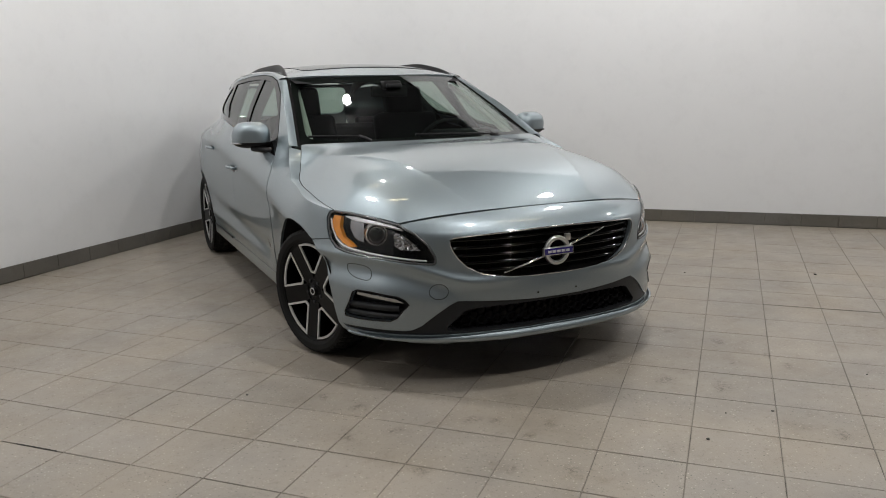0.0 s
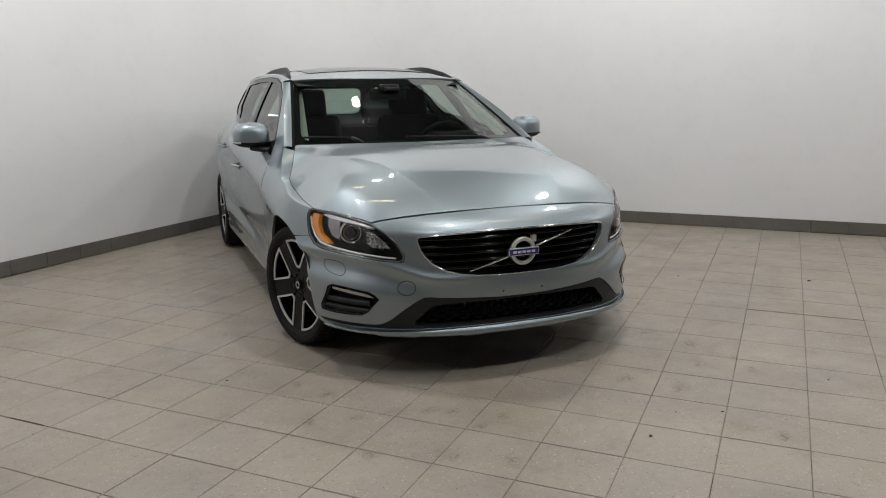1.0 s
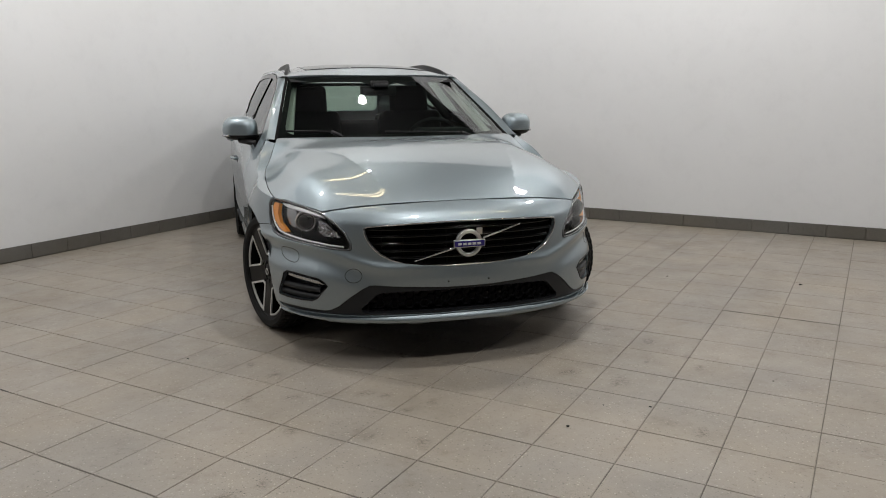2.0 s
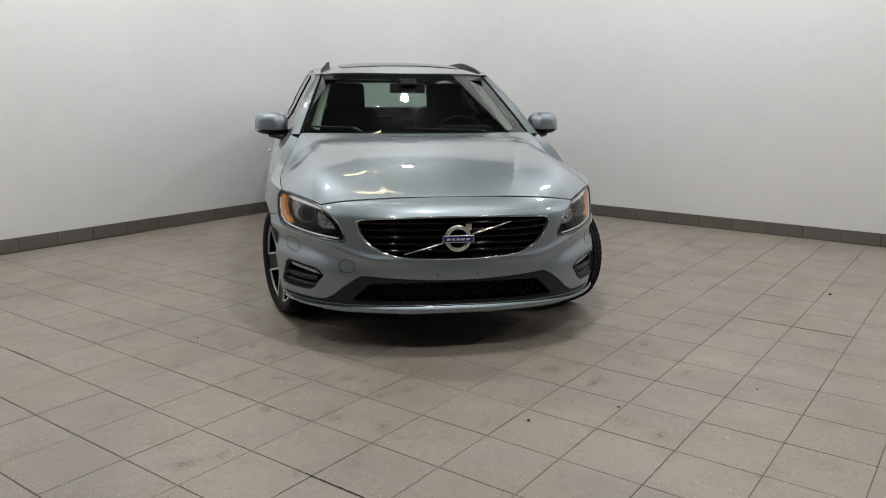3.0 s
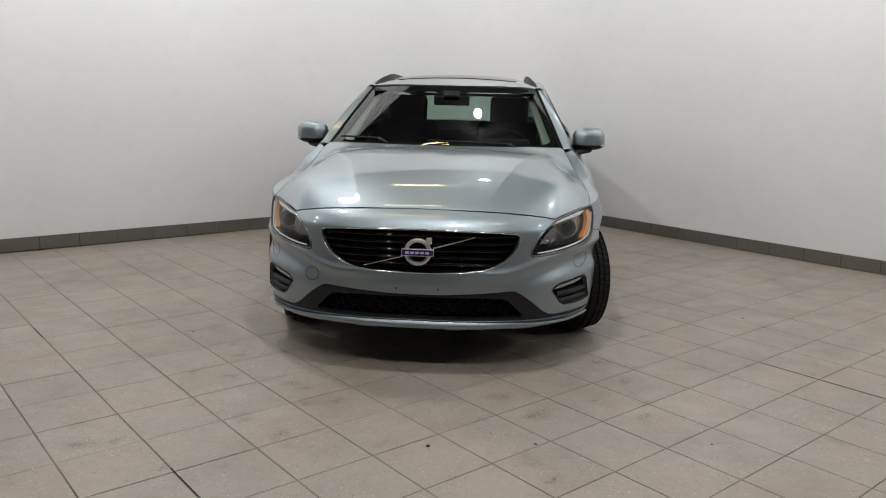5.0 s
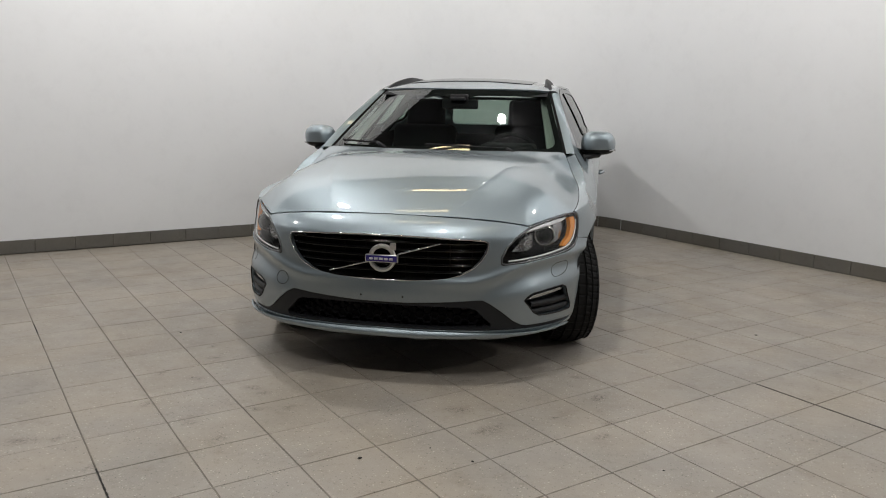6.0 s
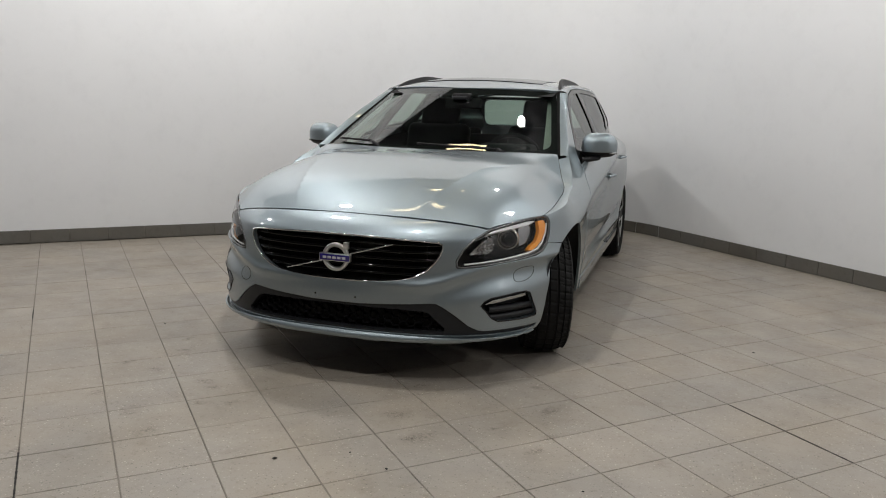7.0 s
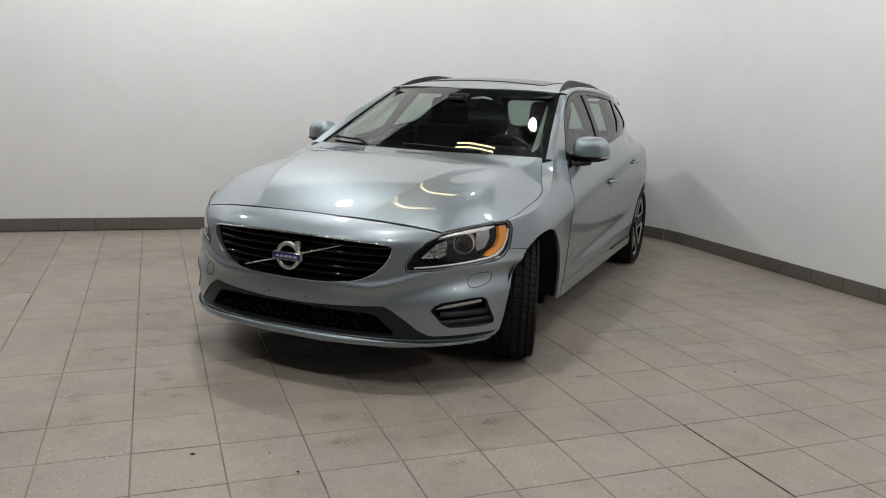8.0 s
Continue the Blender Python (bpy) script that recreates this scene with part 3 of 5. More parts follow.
LAMP = [(0.541, 0.574), (0.540, 0.600), (0.565, 0.652), (0.603, 0.695), (0.655, 0.731), (0.735, 0.754), (0.80, 0.766), (0.836, 0.770), (0.850, 0.762), (0.860, 0.735),
        (0.863, 0.690), (0.862, 0.645), (0.851, 0.611), (0.829, 0.599), (0.785, 0.591), (0.70, 0.581), (0.63, 0.573), (0.56, 0.569)]
ARCH_R, ARCH_Z, REAR_Y = 0.385, 0.308, 2.88
GAP = 0.0025


def arch(y0, a0, a1, n=20, r=ARCH_R):
    return [(y0 + r * math.cos(a), ARCH_Z + r * math.sin(a)) for a in np.linspace(a0, a1, n)]


# a crease sweeps from below the headlamps to under the grille, and the flanks below it draw in
def nose_relief(u, z):
    x = np.abs(np.sin(np.abs(u) / 0.9))
    line = 0.487 + 0.095 * step(0.40, 0.80, x)
    ridge = 0.010 * np.exp(-((z - line) / 0.022) ** 2) * step(0.02, 0.5, x) * (1 - step(1.15, 1.3, np.abs(u)))
    hollow = -0.012 * np.exp(-((z - line + 0.06) / 0.045) ** 2) * step(0.25, 0.7, x) * (1 - step(1.1, 1.3, np.abs(u)))
    return ridge + hollow


nose = offset(skin, nose_relief)
hood_gap = [(x, z - 0.002) for x, z in [(0, 0.779), (0.12, 0.778), (0.25, 0.775), (0.40, 0.769), (0.52, 0.758), (0.60, 0.746), (0.648, 0.733)]]
lamp_edge = [(0.597, 0.695), (0.559, 0.652), (0.534, 0.602), (0.535, 0.572), (0.545, 0.563), (0.63, 0.567), (0.70, 0.575), (0.785, 0.585), (0.832, 0.593), (0.857, 0.607), (0.868, 0.640)]
bumper_half = front(hood_gap + lamp_edge) + side([(-0.34, 0.640), (-0.28, 0.631)] + arch(0.0, 2.19, 3.05, 9) + [(-0.40, 0.262), (-0.42, 0.236)]) + front(
    [(0.80, 0.222), (0.70, 0.220), (0.575, 0.220), (0.45, 0.220), (0.31, 0.221), (0, 0.222)])
bumper = patch("bumper", both(bumper_half), nose, 0.013, PAINT, car, "silver front bumper with wide black grille opening",
               holes=[both(front(GRILLE)), both(front(TRIM)), front(FOG), [(-u, z) for u, z in reversed(front(FOG))]], lip=0.02)

# grille: chrome rim, gloss slats, diagonal bar and badge
grille = patch("grille", inset(both(front(GRILLE)), -0.004), offset(skin, -0.045), 0.035, SEALBLACK, car, "gloss black radiator grille", lip=0)
gl = [skin(u, z) for u, z in dense(both(front(GRILLE)), 0.02)]
part("chrome_rim", tube([p + np.array((0, 0.001, 0)) for p in gl], 0.0032, 8, True), CHROME, grille, "thin chrome rim")


def in_grille(z):
    """Half width of the grille's opening at that height."""
    xs = [x for (x, a), (x2, b) in zip(GRILLE[5:], GRILLE[6:]) for x in [x + (x2 - x) * (z - a) / (b - a)] if min(a, b) <= z <= max(a, b)]
    return xs[0] if xs else 0.3


for z in (0.664, 0.630, 0.596, 0.562, 0.529):
    w = in_grille(z) - 0.006
    xs = np.linspace(-w, w, 41)
    base = np.array([on_nose(x, z) for x in xs])
    bm = bmesh.new()
    prof = [(-0.03, 0.0075)] + [(-0.010 + 0.013 * math.sin(a), 0.0095 * math.cos(a)) for a in np.linspace(0, math.pi, 11)] + [(-0.03, -0.0085)]
    rings = [[bm.verts.new((p[0], p[1] + 0.027 - dy, p[2] + dz)) for dy, dz in prof] for p in base]
    for a, b in zip(rings, rings[1:]):
        for k in range(len(prof)):
            bm.faces.new((a[k], b[k], b[(k + 1) % len(prof)], a[(k + 1) % len(prof)]))
    bmesh.ops.recalc_face_normals(bm, faces=bm.faces)
    part("slat", bm, SLATBLACK, grille)
for x in (-0.40, -0.30, -0.20, -0.095, 0.095, 0.20, 0.30, 0.40):
    p0, p1 = on_nose(x, 0.69), on_nose(x, 0.50 + 0.06 * step(0.25, 0.42, abs(x)))
    m = [Vector((x, p[1] + 0.046, p[2])) for p in (p0, p1)]
    part("upright", tube([m[0], (m[0] + m[1]) / 2, m[1]], 0.007, 8), SEALBLACK, grille)
ang = math.atan2(0.151, 0.531)
c0 = Vector(on_nose(0.003, 0.594))
for s, l0, l1 in ((-1, 0.075, 0.272), (1, 0.072, 0.275)):
    pts = []
    for l in np.linspace(l0, l1, 9):
        x, z = 0.003 + s * l * math.cos(ang), 0.594 + s * l * math.sin(ang)
        p = on_nose(x, z)
        pts.append((p[0], p[1] - 0.004, p[2]))
    part("diagonal_bar", tube(pts, [0.0085 - 0.0035 * k / 8 for k in range(9)], 6, flat=0.6), CHROME, grille, "slim chrome diagonal bar")
BLUE = plain("badge_blue", (0.018, 0.014, 0.14), 0.25, 0.0, 0.6)
SILVER = plain("brushed_silver", (0.62, 0.62, 0.62), 0.28, 1.0)
badge_y = c0.y - 0.012
bm = bmesh.new()
ring, seg = [], 56
for i in range(seg):
    a = 2 * math.pi * i / seg
    row = []
    for rr, dy in ((0.0655, 0.012), (0.0655, 0.0), (0.062, -0.005), (0.050, -0.005), (0.0465, 0.0), (0.0465, 0.012)):
        row.append(bm.verts.new((0.001 + rr * math.cos(a), badge_y + dy, 0.594 + rr * math.sin(a))))
    ring.append(row)
for i in range(seg):
    a, b = ring[i], ring[(i + 1) % seg]
    for k in range(5):
        bm.faces.new((a[k], a[k + 1], b[k + 1], b[k]))
bmesh.ops.recalc_face_normals(bm, faces=bm.faces)
badge = part("badge", bm, SILVER, grille, "silver ring badge with an arrow and a blue bar")
bm = block(0.040, 0.066, badge_y - 0.004, badge_y + 0.01, 0.634, 0.664, 0.002)
part("arrow", bm, SILVER, badge)
part("badge_bar", block(-0.076, 0.078, badge_y - 0.010, badge_y + 0.008, 0.5755, 0.6105, 0.003), SILVER, badge, "silver-edged blue bar")
part("badge_inlay", block(-0.0725, 0.0745, badge_y - 0.0118, badge_y - 0.002, 0.579, 0.607, 0.001), BLUE, badge, "dark blue inlay")
LETTER = plain("badge_mark", (0.55, 0.55, 0.62), 0.3, 0.5)
for k in range(5):
    x0 = -0.0565 + k * 0.0236
    part("badge_mark", block(x0, x0 + 0.0175, badge_y - 0.0128, badge_y - 0.006, 0.5878, 0.5982, 0.0005), LETTER, badge, "pale bar across the badge")
for s in (-1, 1):
    p = Vector(nose(u_front(s * 0.1, 0.417), 0.417))
    bm = bmesh.new()
    bmesh.ops.create_uvsphere(bm, u_segments=10, v_segments=6, radius=0.0045, matrix=Matrix.Translation(p))
    part("plate_screw", bm, BLACK, bumper)

# lower intake: grey surround, honeycomb, painted lip
trim = patch("intake_surround", inset(both(front(TRIM)), 0.003), offset(skin, -0.006), 0.022, DARKGREY, car, "dark grey plastic intake surround", holes=[both(front(MESH))], lip=0.035)
intake = patch("intake_back", inset(both(front(MESH)), -0.03), offset(skin, -0.075), 0.04, BLACK, trim, "black intake", lip=0)
R6 = 0.023
bm = bmesh.new()
hexes = [[bm.verts.new((k * math.cos(math.pi / 3 * i), y, k * math.sin(math.pi / 3 * i))) for i in range(6)] for k, y in ((R6 * 0.985, 0.02), (R6 * 0.985, 0.0), (R6 * 0.90, -0.003), (R6 * 0.86, 0.02))]
for h0, h1 in zip(hexes, hexes[1:]):
    for i in range(6):
        bm.faces.new((h0[i], h0[(i + 1) % 6], h1[(i + 1) % 6], h1[i]))
bmesh.ops.recalc_face_normals(bm, faces=bm.faces)
cell_mesh = None
keep = inset(both(MESH), 0.004)
for j in range(7):
    for i in range(-8, 9):
        x, z = (i + (j % 2) * 0.5) * R6 * 3, 0.268 + j * R6 * 0.866
        if not inside([(x, z)], keep)[0]:
            continue
        p = on_nose(x, z)
        q = on_nose(x + 0.02, z)
        if cell_mesh is None:
            ob = part("mesh_cell", bm, BLACK, trim, "black honeycomb cell", smooth=False)
            cell_mesh = ob.data
        else:
            ob = new("mesh_cell", cell_mesh)
            ob.parent = trim
        ob.matrix_basis = pose(x, p[1] + 0.036, z, 0, 0, math.degrees(math.atan2(q[1] - p[1], q[0] - p[0])))


def lip_shape(u, z):
    t = np.clip((z - 0.221) / (0.264 - 0.221), 0, 1)
    return 0.004 + 0.022 * np.sin(np.pi * np.clip(t, 0, 1)) ** 0.8 * (0.4 + 0.6 * (1 - step(0.75, 1.15, np.abs(u))))


lip_top = [(0, 0.2625), (0.31, 0.2605), (0.45, 0.2565), (0.575, 0.2515), (0.65, 0.249), (0.72, 0.246), (0.79, 0.243), (0.83, 0.243)]
lip_low = [(0.80, 0.2235), (0.70, 0.2215), (0.575, 0.2215), (0.31, 0.2225), (0, 0.2235)]
patch("front_lip", both(front(lip_top + lip_low)), offset(skin, lip_shape), 0.012, PAINT, car, "silver lower bumper lip", lip=0.01)

# fog lamp recesses
fog = patch("fog_lamp", inset(front(FOG), -0.003), offset(skin, lambda u, z: -0.055 + 0.03 * step(0.36, 0.30, z)), 0.02, DARKGREY, car, "black fog lamp recess with a clear light strip", lip=0)
FOG_RIM = BLACK
part("fog_rim", tube([skin(u, z) for u, z in dense(front(FOG), 0.015)], 0.0032, 6, True), FOG_RIM, fog)
LED = plain("clear_lamp", (0.42, 0.43, 0.43), 0.2, 0.9)
patch("light_strip", front([(0.668, 0.393), (0.695, 0.409), (0.76, 0.418), (0.820, 0.424), (0.822, 0.412), (0.76, 0.405), (0.70, 0.396)]), offset(skin, -0.016), 0.01, LED, fog, "clear light strip", lip=0.02)
for z0, z1, d in ((0.372, 0.352, -0.02), (0.335, 0.316, -0.012)):
    pts = [np.array(skin(u_front(x, z0 + (0.0) * x), z0)) for x in np.linspace(0.68, 0.842, 12)]
    bm = bmesh.new()
    a = [bm.verts.new(p + np.array((-0.004, 0.012, 0.004))) for p in pts]
    b = [bm.verts.new(p + np.array((-0.006, 0.014, z1 - z0))) for p in pts]
    c = [bm.verts.new(p + np.array((-0.03, 0.06, z1 - z0 + 0.004))) for p in pts]
    d4 = [bm.verts.new(p + np.array((-0.03, 0.06, 0.006))) for p in pts]
    for q, r in ((a, b), (b, c), (c, d4), (d4, a)):
        for i in range(len(pts) - 1):
            bm.faces.new((q[i], q[i + 1], r[i + 1], r[i]))
    bmesh.ops.recalc_face_normals(bm, faces=bm.faces)
    part("fog_slat", bm, DARKGREY, fog)
mirrored(fog)

# covers and small lines on the bumper
wash = rounded([(0.764, 0.545), (0.826, 0.551), (0.838, 0.535), (0.835, 0.505), (0.81, 0.486), (0.768, 0.484)], 2)


def seam(name, loop, fn, r=0.0016, closed=True):
    pts = [fn(u, z) for u, z in dense(loop, 0.012, closed)]
    return part(name, tube(pts, r, 5, closed), BLACK, bumper, "dark shut line")


w1 = seam("washer_cover", front(wash), nose)
mirrored(w1)
seam("tow_cover", [(-float(u_front(0.535 + 0.037 * math.cos(a), 0.45)), 0.45 + 0.033 * math.sin(a)) for a in np.linspace(0, 2 * math.pi, 24)[:-1]], nose)

# headlamps
AMBER = plain("amber_lens", (1.0, 0.36, 0.02), 0.3, 0.0, 0.6)
REFLECTOR = plain("lamp_reflector", (0.34, 0.34, 0.35), 0.13, 1.0)
LAMPGREY = plain("lamp_bezel", (0.012, 0.013, 0.014), 0.25, spec=0.25)
BRIGHT = plain("lamp_silver", (0.85, 0.86, 0.87), 0.35, 0.2)
lamp = patch("headlamp", inset(front(LAMP), -0.003), offset(skin, -0.07), 0.025, LAMPGREY, car, "clear headlamp with round projector and amber corner", lip=0)
part("lamp_seal", tube([skin(u, z) for u, z in dense(front(LAMP), 0.015)], 0.0046, 6, True), LAMPEDGE, lamp, "pale edge of the lamp glass")
patch("amber_reflector", front([(0.830, 0.752), (0.848, 0.752), (0.857, 0.725), (0.857, 0.655), (0.846, 0.628), (0.826, 0.620), (0.808, 0.622), (0.818, 0.640), (0.835, 0.658), (0.841, 0.700)]),
      offset(skin, -0.010), 0.012, AMBER, lamp, "amber corner reflector", lip=0.02)
STRIP = [(0.572, 0.582), (0.63, 0.586), (0.70, 0.594), (0.76, 0.602), (0.808, 0.610), (0.838, 0.622), (0.852, 0.648), (0.858, 0.69), (0.857, 0.735)]
part("light_guide", tube([np.array(offset(skin, -0.008)(*q)) for q in dense(front(STRIP), 0.01, False)], 0.0040, 8), BRIGHT, lamp, "bright light guide along the lower edge")
patch("lamp_strip", front([(0.566, 0.583), (0.63, 0.588), (0.72, 0.598), (0.79, 0.612), (0.822, 0.618), (0.838, 0.632), (0.852, 0.660), (0.858, 0.70), (0.856, 0.745), (0.860, 0.735), (0.862, 0.69), (0.859, 0.645), (0.849, 0.614), (0.829, 0.603), (0.785, 0.595), (0.70, 0.585), (0.62, 0.577)]),
      offset(skin, -0.009), 0.012, REFLECTOR, lamp, "dark chrome lower edge", lip=0.015)
patch("lamp_brow", front([(0.648, 0.718), (0.70, 0.728), (0.75, 0.735), (0.80, 0.742), (0.82, 0.755), (0.79, 0.757), (0.735, 0.747), (0.68, 0.733)]),
      offset(skin, -0.013), 0.012, BRIGHT, lamp, "bright upper strip", lip=0.02)
pc = Vector(skin(u_front(0.737, 0.678), 0.678)) + Vector((-0.022, 0.040, 0))
axis = Matrix.Translation(pc) @ Matrix.Rotation(radians(8), 4, "Z") @ Matrix.Rotation(math.pi / 2, 4, "X")


def revolve(prof, seg=40, m=None):
    """A turned body: radius and place along the local z axis."""
    bm = bmesh.new()
    rings = [[bm.verts.new((r * math.cos(2 * math.pi * k / seg), r * math.sin(2 * math.pi * k / seg), h)) for k in range(seg)] for r, h in prof]
    for a, b in zip(rings, rings[1:]):
        for k in range(seg):
            bm.faces.new((a[k], a[(k + 1) % seg], b[(k + 1) % seg], b[k]))
    bmesh.ops.remove_doubles(bm, verts=bm.verts[:], dist=1e-5)
    bmesh.ops.recalc_face_normals(bm, faces=bm.faces)
    if m:
        bmesh.ops.transform(bm, matrix=m, verts=bm.verts[:])
    return bm


part("projector_ring", revolve([(0.0430, 0.004), (0.0445, 0.010), (0.0475, 0.011), (0.0495, 0.004), (0.051, -0.03)], 40, axis), CHROME, lamp, "bright projector ring")
part("projector_barrel", revolve([(0.043, 0.006), (0.040, -0.008), (0.034, -0.006), (0.0335, 0.004)], 40, axis), PIANO, lamp)
part("lens_ring", revolve([(0.0325, 0.0), (0.0335, 0.006), (0.0352, 0.006), (0.036, -0.004)], 40, axis), CHROME, lamp, "thin bright lens ring")
LENSGLASS = plain("projector_lens", (0.004, 0.005, 0.006), 0.05, spec=0.3)
part("projector_lens", revolve([(0.033, -0.002), (0.030, 0.006), (0.023, 0.013), (0.012, 0.017), (0.0, 0.0185)], 40, axis), LENSGLASS, lamp, "dark glass projector lens")
loop = front([(0.600, 0.622), (0.640, 0.672), (0.680, 0.706), (0.692, 0.690), (0.690, 0.640), (0.672, 0.622)])
patch("inner_reflector", loop, offset(skin, lambda u, z: -0.04 + 0.005 * np.sin(u * 190 + 3 * np.sin(z * 90)) * np.sin(z * 170 + 2 * np.sin(u * 70))), 0.006, REFLECTOR, lamp, "faceted high beam reflector", lip=0.02)
patch("side_reflector", front([(0.778, 0.735), (0.815, 0.742), (0.824, 0.70), (0.815, 0.66), (0.79, 0.645), (0.783, 0.69)]), offset(skin, lambda u, z: -0.036 + 0.0012 * np.sin(u * 70)), 0.008, REFLECTOR, lamp, "bright inner panel", lip=0.02)
patch("lamp_cover", inset(front(LAMP), 0.004), offset(skin, -0.001), 0.022, CLEAR, lamp, "clear lamp cover", lip=0.0)
mirrored(lamp)

# bonnet
hood_front = [(x, -0.742 + 0.10 * (abs(x) / 0.655) ** 2.2) for x in np.linspace(-0.64, 0.64, 31)]
hood_side = [(p[0] - 0.002, p[1] + 0.008) for p in lamp_top] + [(0.8555, -0.11), (0.851, 0.08), (0.838, 0.225), (0.80, 0.335), (0.764, 0.44), (0.742, 0.515)]
hx = smooth_table([p[1] for p in hood_side], [p[0] for p in hood_side])
hood_right = [(float(hx(y)), y) for y in np.linspace(hood_side[0][1], 0.515, 54)]
hood_back = [(x, 0.37 + 0.145 * (x / 0.742) ** 2) for x in np.linspace(0.68, -0.68, 17)]
hood_loop = hood_front + hood_right + hood_back + [(-x, y) for x, y in reversed(hood_right)]
hood = patch("hood", hood_loop, hood_top, 0.014, PAINT, car, "silver bonnet with raised middle", lip=0.02)


# flanks: wing, doors, rear quarter, in y and height
DOOR_F, DOOR_B, DOOR_R = 0.50, 1.50, 2.52
SILL = 0.235
wing_top = [(-0.335, 0.772), (-0.22, 0.789), (-0.11, 0.804), (0.08, 0.830), (0.225, 0.856), (0.34, 0.925), (0.455, 1.0)]
wing = side([(p[0] * 1.0, p[1] - 0.0) for p in wing_top]) + side([(0.60, 1.075), (0.585, 0.93), (0.520, 0.88), (DOOR_F - 0.005, 0.80), (DOOR_F - 0.02, 0.55), (DOOR_F - 0.03, 0.30), (DOOR_F - 0.03, SILL)]) + side(
    [(0.40, SILL)] + arch(0.0, 0.12, 2.165, 22) + [(-0.28, 0.636), (-0.345, 0.645)]) + front([(0.8685, 0.655), (0.8690, 0.690), (0.866, 0.737), (0.856, 0.765)])
ws = [(y, z) for y, z in dense(wing_top, 0.03, False)]
sh_a = [Vector(skin(u_side(y, z), z)) for y, z in ws]
sh_b = [Vector(hood_top(hx(y), y)) + Vector((0.0035, 0, -0.0015)) for y, z in ws]
mirrored(part("wing_shoulder", ruled(sh_a, sh_b, 4, 0.002), PAINT, car))
w = patch("wing", wing, skin, 0.022, PAINT, car, lip=0.015)
mirrored(w)


def belt_line(y):
    return float(belt(y)) + 0.004


DLO = [(0.615, 0.957), (0.74, 1.068), (0.89, 1.185), (1.06, 1.29), (1.25, 1.362), (1.42, 1.395), (1.62, 1.408), (1.95, 1.403), (2.36, 1.375), (2.51, 1.340), (2.60, 1.290),
       (2.632, 1.225), (2.60, 1.155), (2.50, 1.118)] + [(y, belt_line(y)) for y in (2.30, 2.10, 1.90, 1.70, 1.50, 1.30, 1.10, 0.90, 0.75)]
F = lambda y: belt_line(y) + 0.022
GLASS_F = [(0.80, F(0.80) + 0.002), (0.825, 1.095), (0.92, 1.180), (1.08, 1.268), (1.26, 1.338), (1.42, 1.370), (1.555, 1.380), (1.50, 1.20), (1.425, F(1.425)), (1.10, F(1.10)), (0.90, F(0.90))]
GLASS_R = [(1.645, 1.384), (1.95, 1.379), (2.305, 1.357), (2.20, 1.21), (2.075, F(2.075)), (1.80, F(1.8)), (1.505, F(1.505)), (1.58, 1.20)]
GLASS_Q = [(2.395, 1.346), (2.49, 1.320), (2.57, 1.272), (2.602, 1.222), (2.572, 1.162), (2.47, F(2.47)), (2.16, F(2.16)), (2.28, 1.21)]
dlo = patch("window_trim", side(DLO), offset(skin, 0.001), 0.02, GLOSS, car, "black window surround", holes=[side(GLASS_F), side(GLASS_R), side(GLASS_Q)], lip=0.012)
for nm, g in (("front_side_window", GLASS_F), ("rear_side_window", GLASS_R), ("quarter_window", GLASS_Q)):
    o = patch(nm, inset(side(g), -0.002), offset(skin, -0.006), 0.03, GLASS, car, "dark tinted side window", lip=0.0)
    mirrored(o)
mirrored(dlo)

door_f = side([(DOOR_F, SILL + 0.075), (DOOR_F, 0.55), (DOOR_F + 0.008, 0.80), (0.53, 0.875), (0.592, 0.930), (0.612, 0.951)] + [(y, belt_line(y) - 0.004) for y in (0.75, 0.9, 1.1, 1.3, 1.48)]
              + [(DOOR_B, 0.80), (DOOR_B + 0.01, 0.50), (DOOR_B, SILL + 0.075)])
door_r = side([(DOOR_B + 0.006, SILL + 0.075), (DOOR_B + 0.016, 0.50), (DOOR_B + 0.006, 0.80)] + [(y, belt_line(y) - 0.004) for y in (1.486, 1.7, 1.9, 2.1, 2.30, 2.50)] + [(2.60, 0.95), (2.615, 0.75)]
              + arch(REAR_Y, 2.32, 3.02, 8, ARCH_R + 0.035) + [(2.455, SILL + 0.075)])


def door_relief(u, z):
    y = u - U0
    line = 0.40 + 0.03 * y
    return -0.012 * np.exp(-((z - line - 0.02) / 0.05) ** 2) * step(0.5, 0.7, y) * (1 - step(2.2, 2.5, y)) + 0.006 * np.exp(-((z - line + 0.07) / 0.03) ** 2) * step(0.5, 0.7, y)


for nm, g in (("front_door", door_f), ("rear_door", door_r)):
    o = patch(nm, g, offset(skin, door_relief), 0.022, PAINT, car, lip=0.015)
    y, z = (1.46, 0.822) if nm == "front_door" else (2.28, 0.902)
    x = float(side_x(y, z))
    pts = [(x + 0.006 + 0.03 * math.sin(math.pi * t), y - 0.10 + 0.2 * t, z + 0.006 * math.sin(math.pi * t)) for t in np.linspace(0, 1, 13)]
    part("door_handle", tube(pts, 0.0125, 10, flat=0.8), PAINT, o, "body-coloured pull handle")
    bm = bmesh.new()
    bmesh.ops.create_uvsphere(bm, u_segments=16, v_segments=10, radius=1, matrix=Matrix.Translation((x - 0.002, y - 0.02, z)) @ Matrix.Diagonal((0.004, 0.055, 0.03, 1)))
    part("handle_cup", bm, BLACK, o)
    mirrored(o)
sill = patch("sill", side([(DOOR_F - 0.028, SILL), (DOOR_F - 0.028, SILL + 0.071), (2.46, SILL + 0.071), (2.49, SILL)]), offset(skin, 0.004), 0.022, PAINT, car, "silver side sill", lip=0.02)
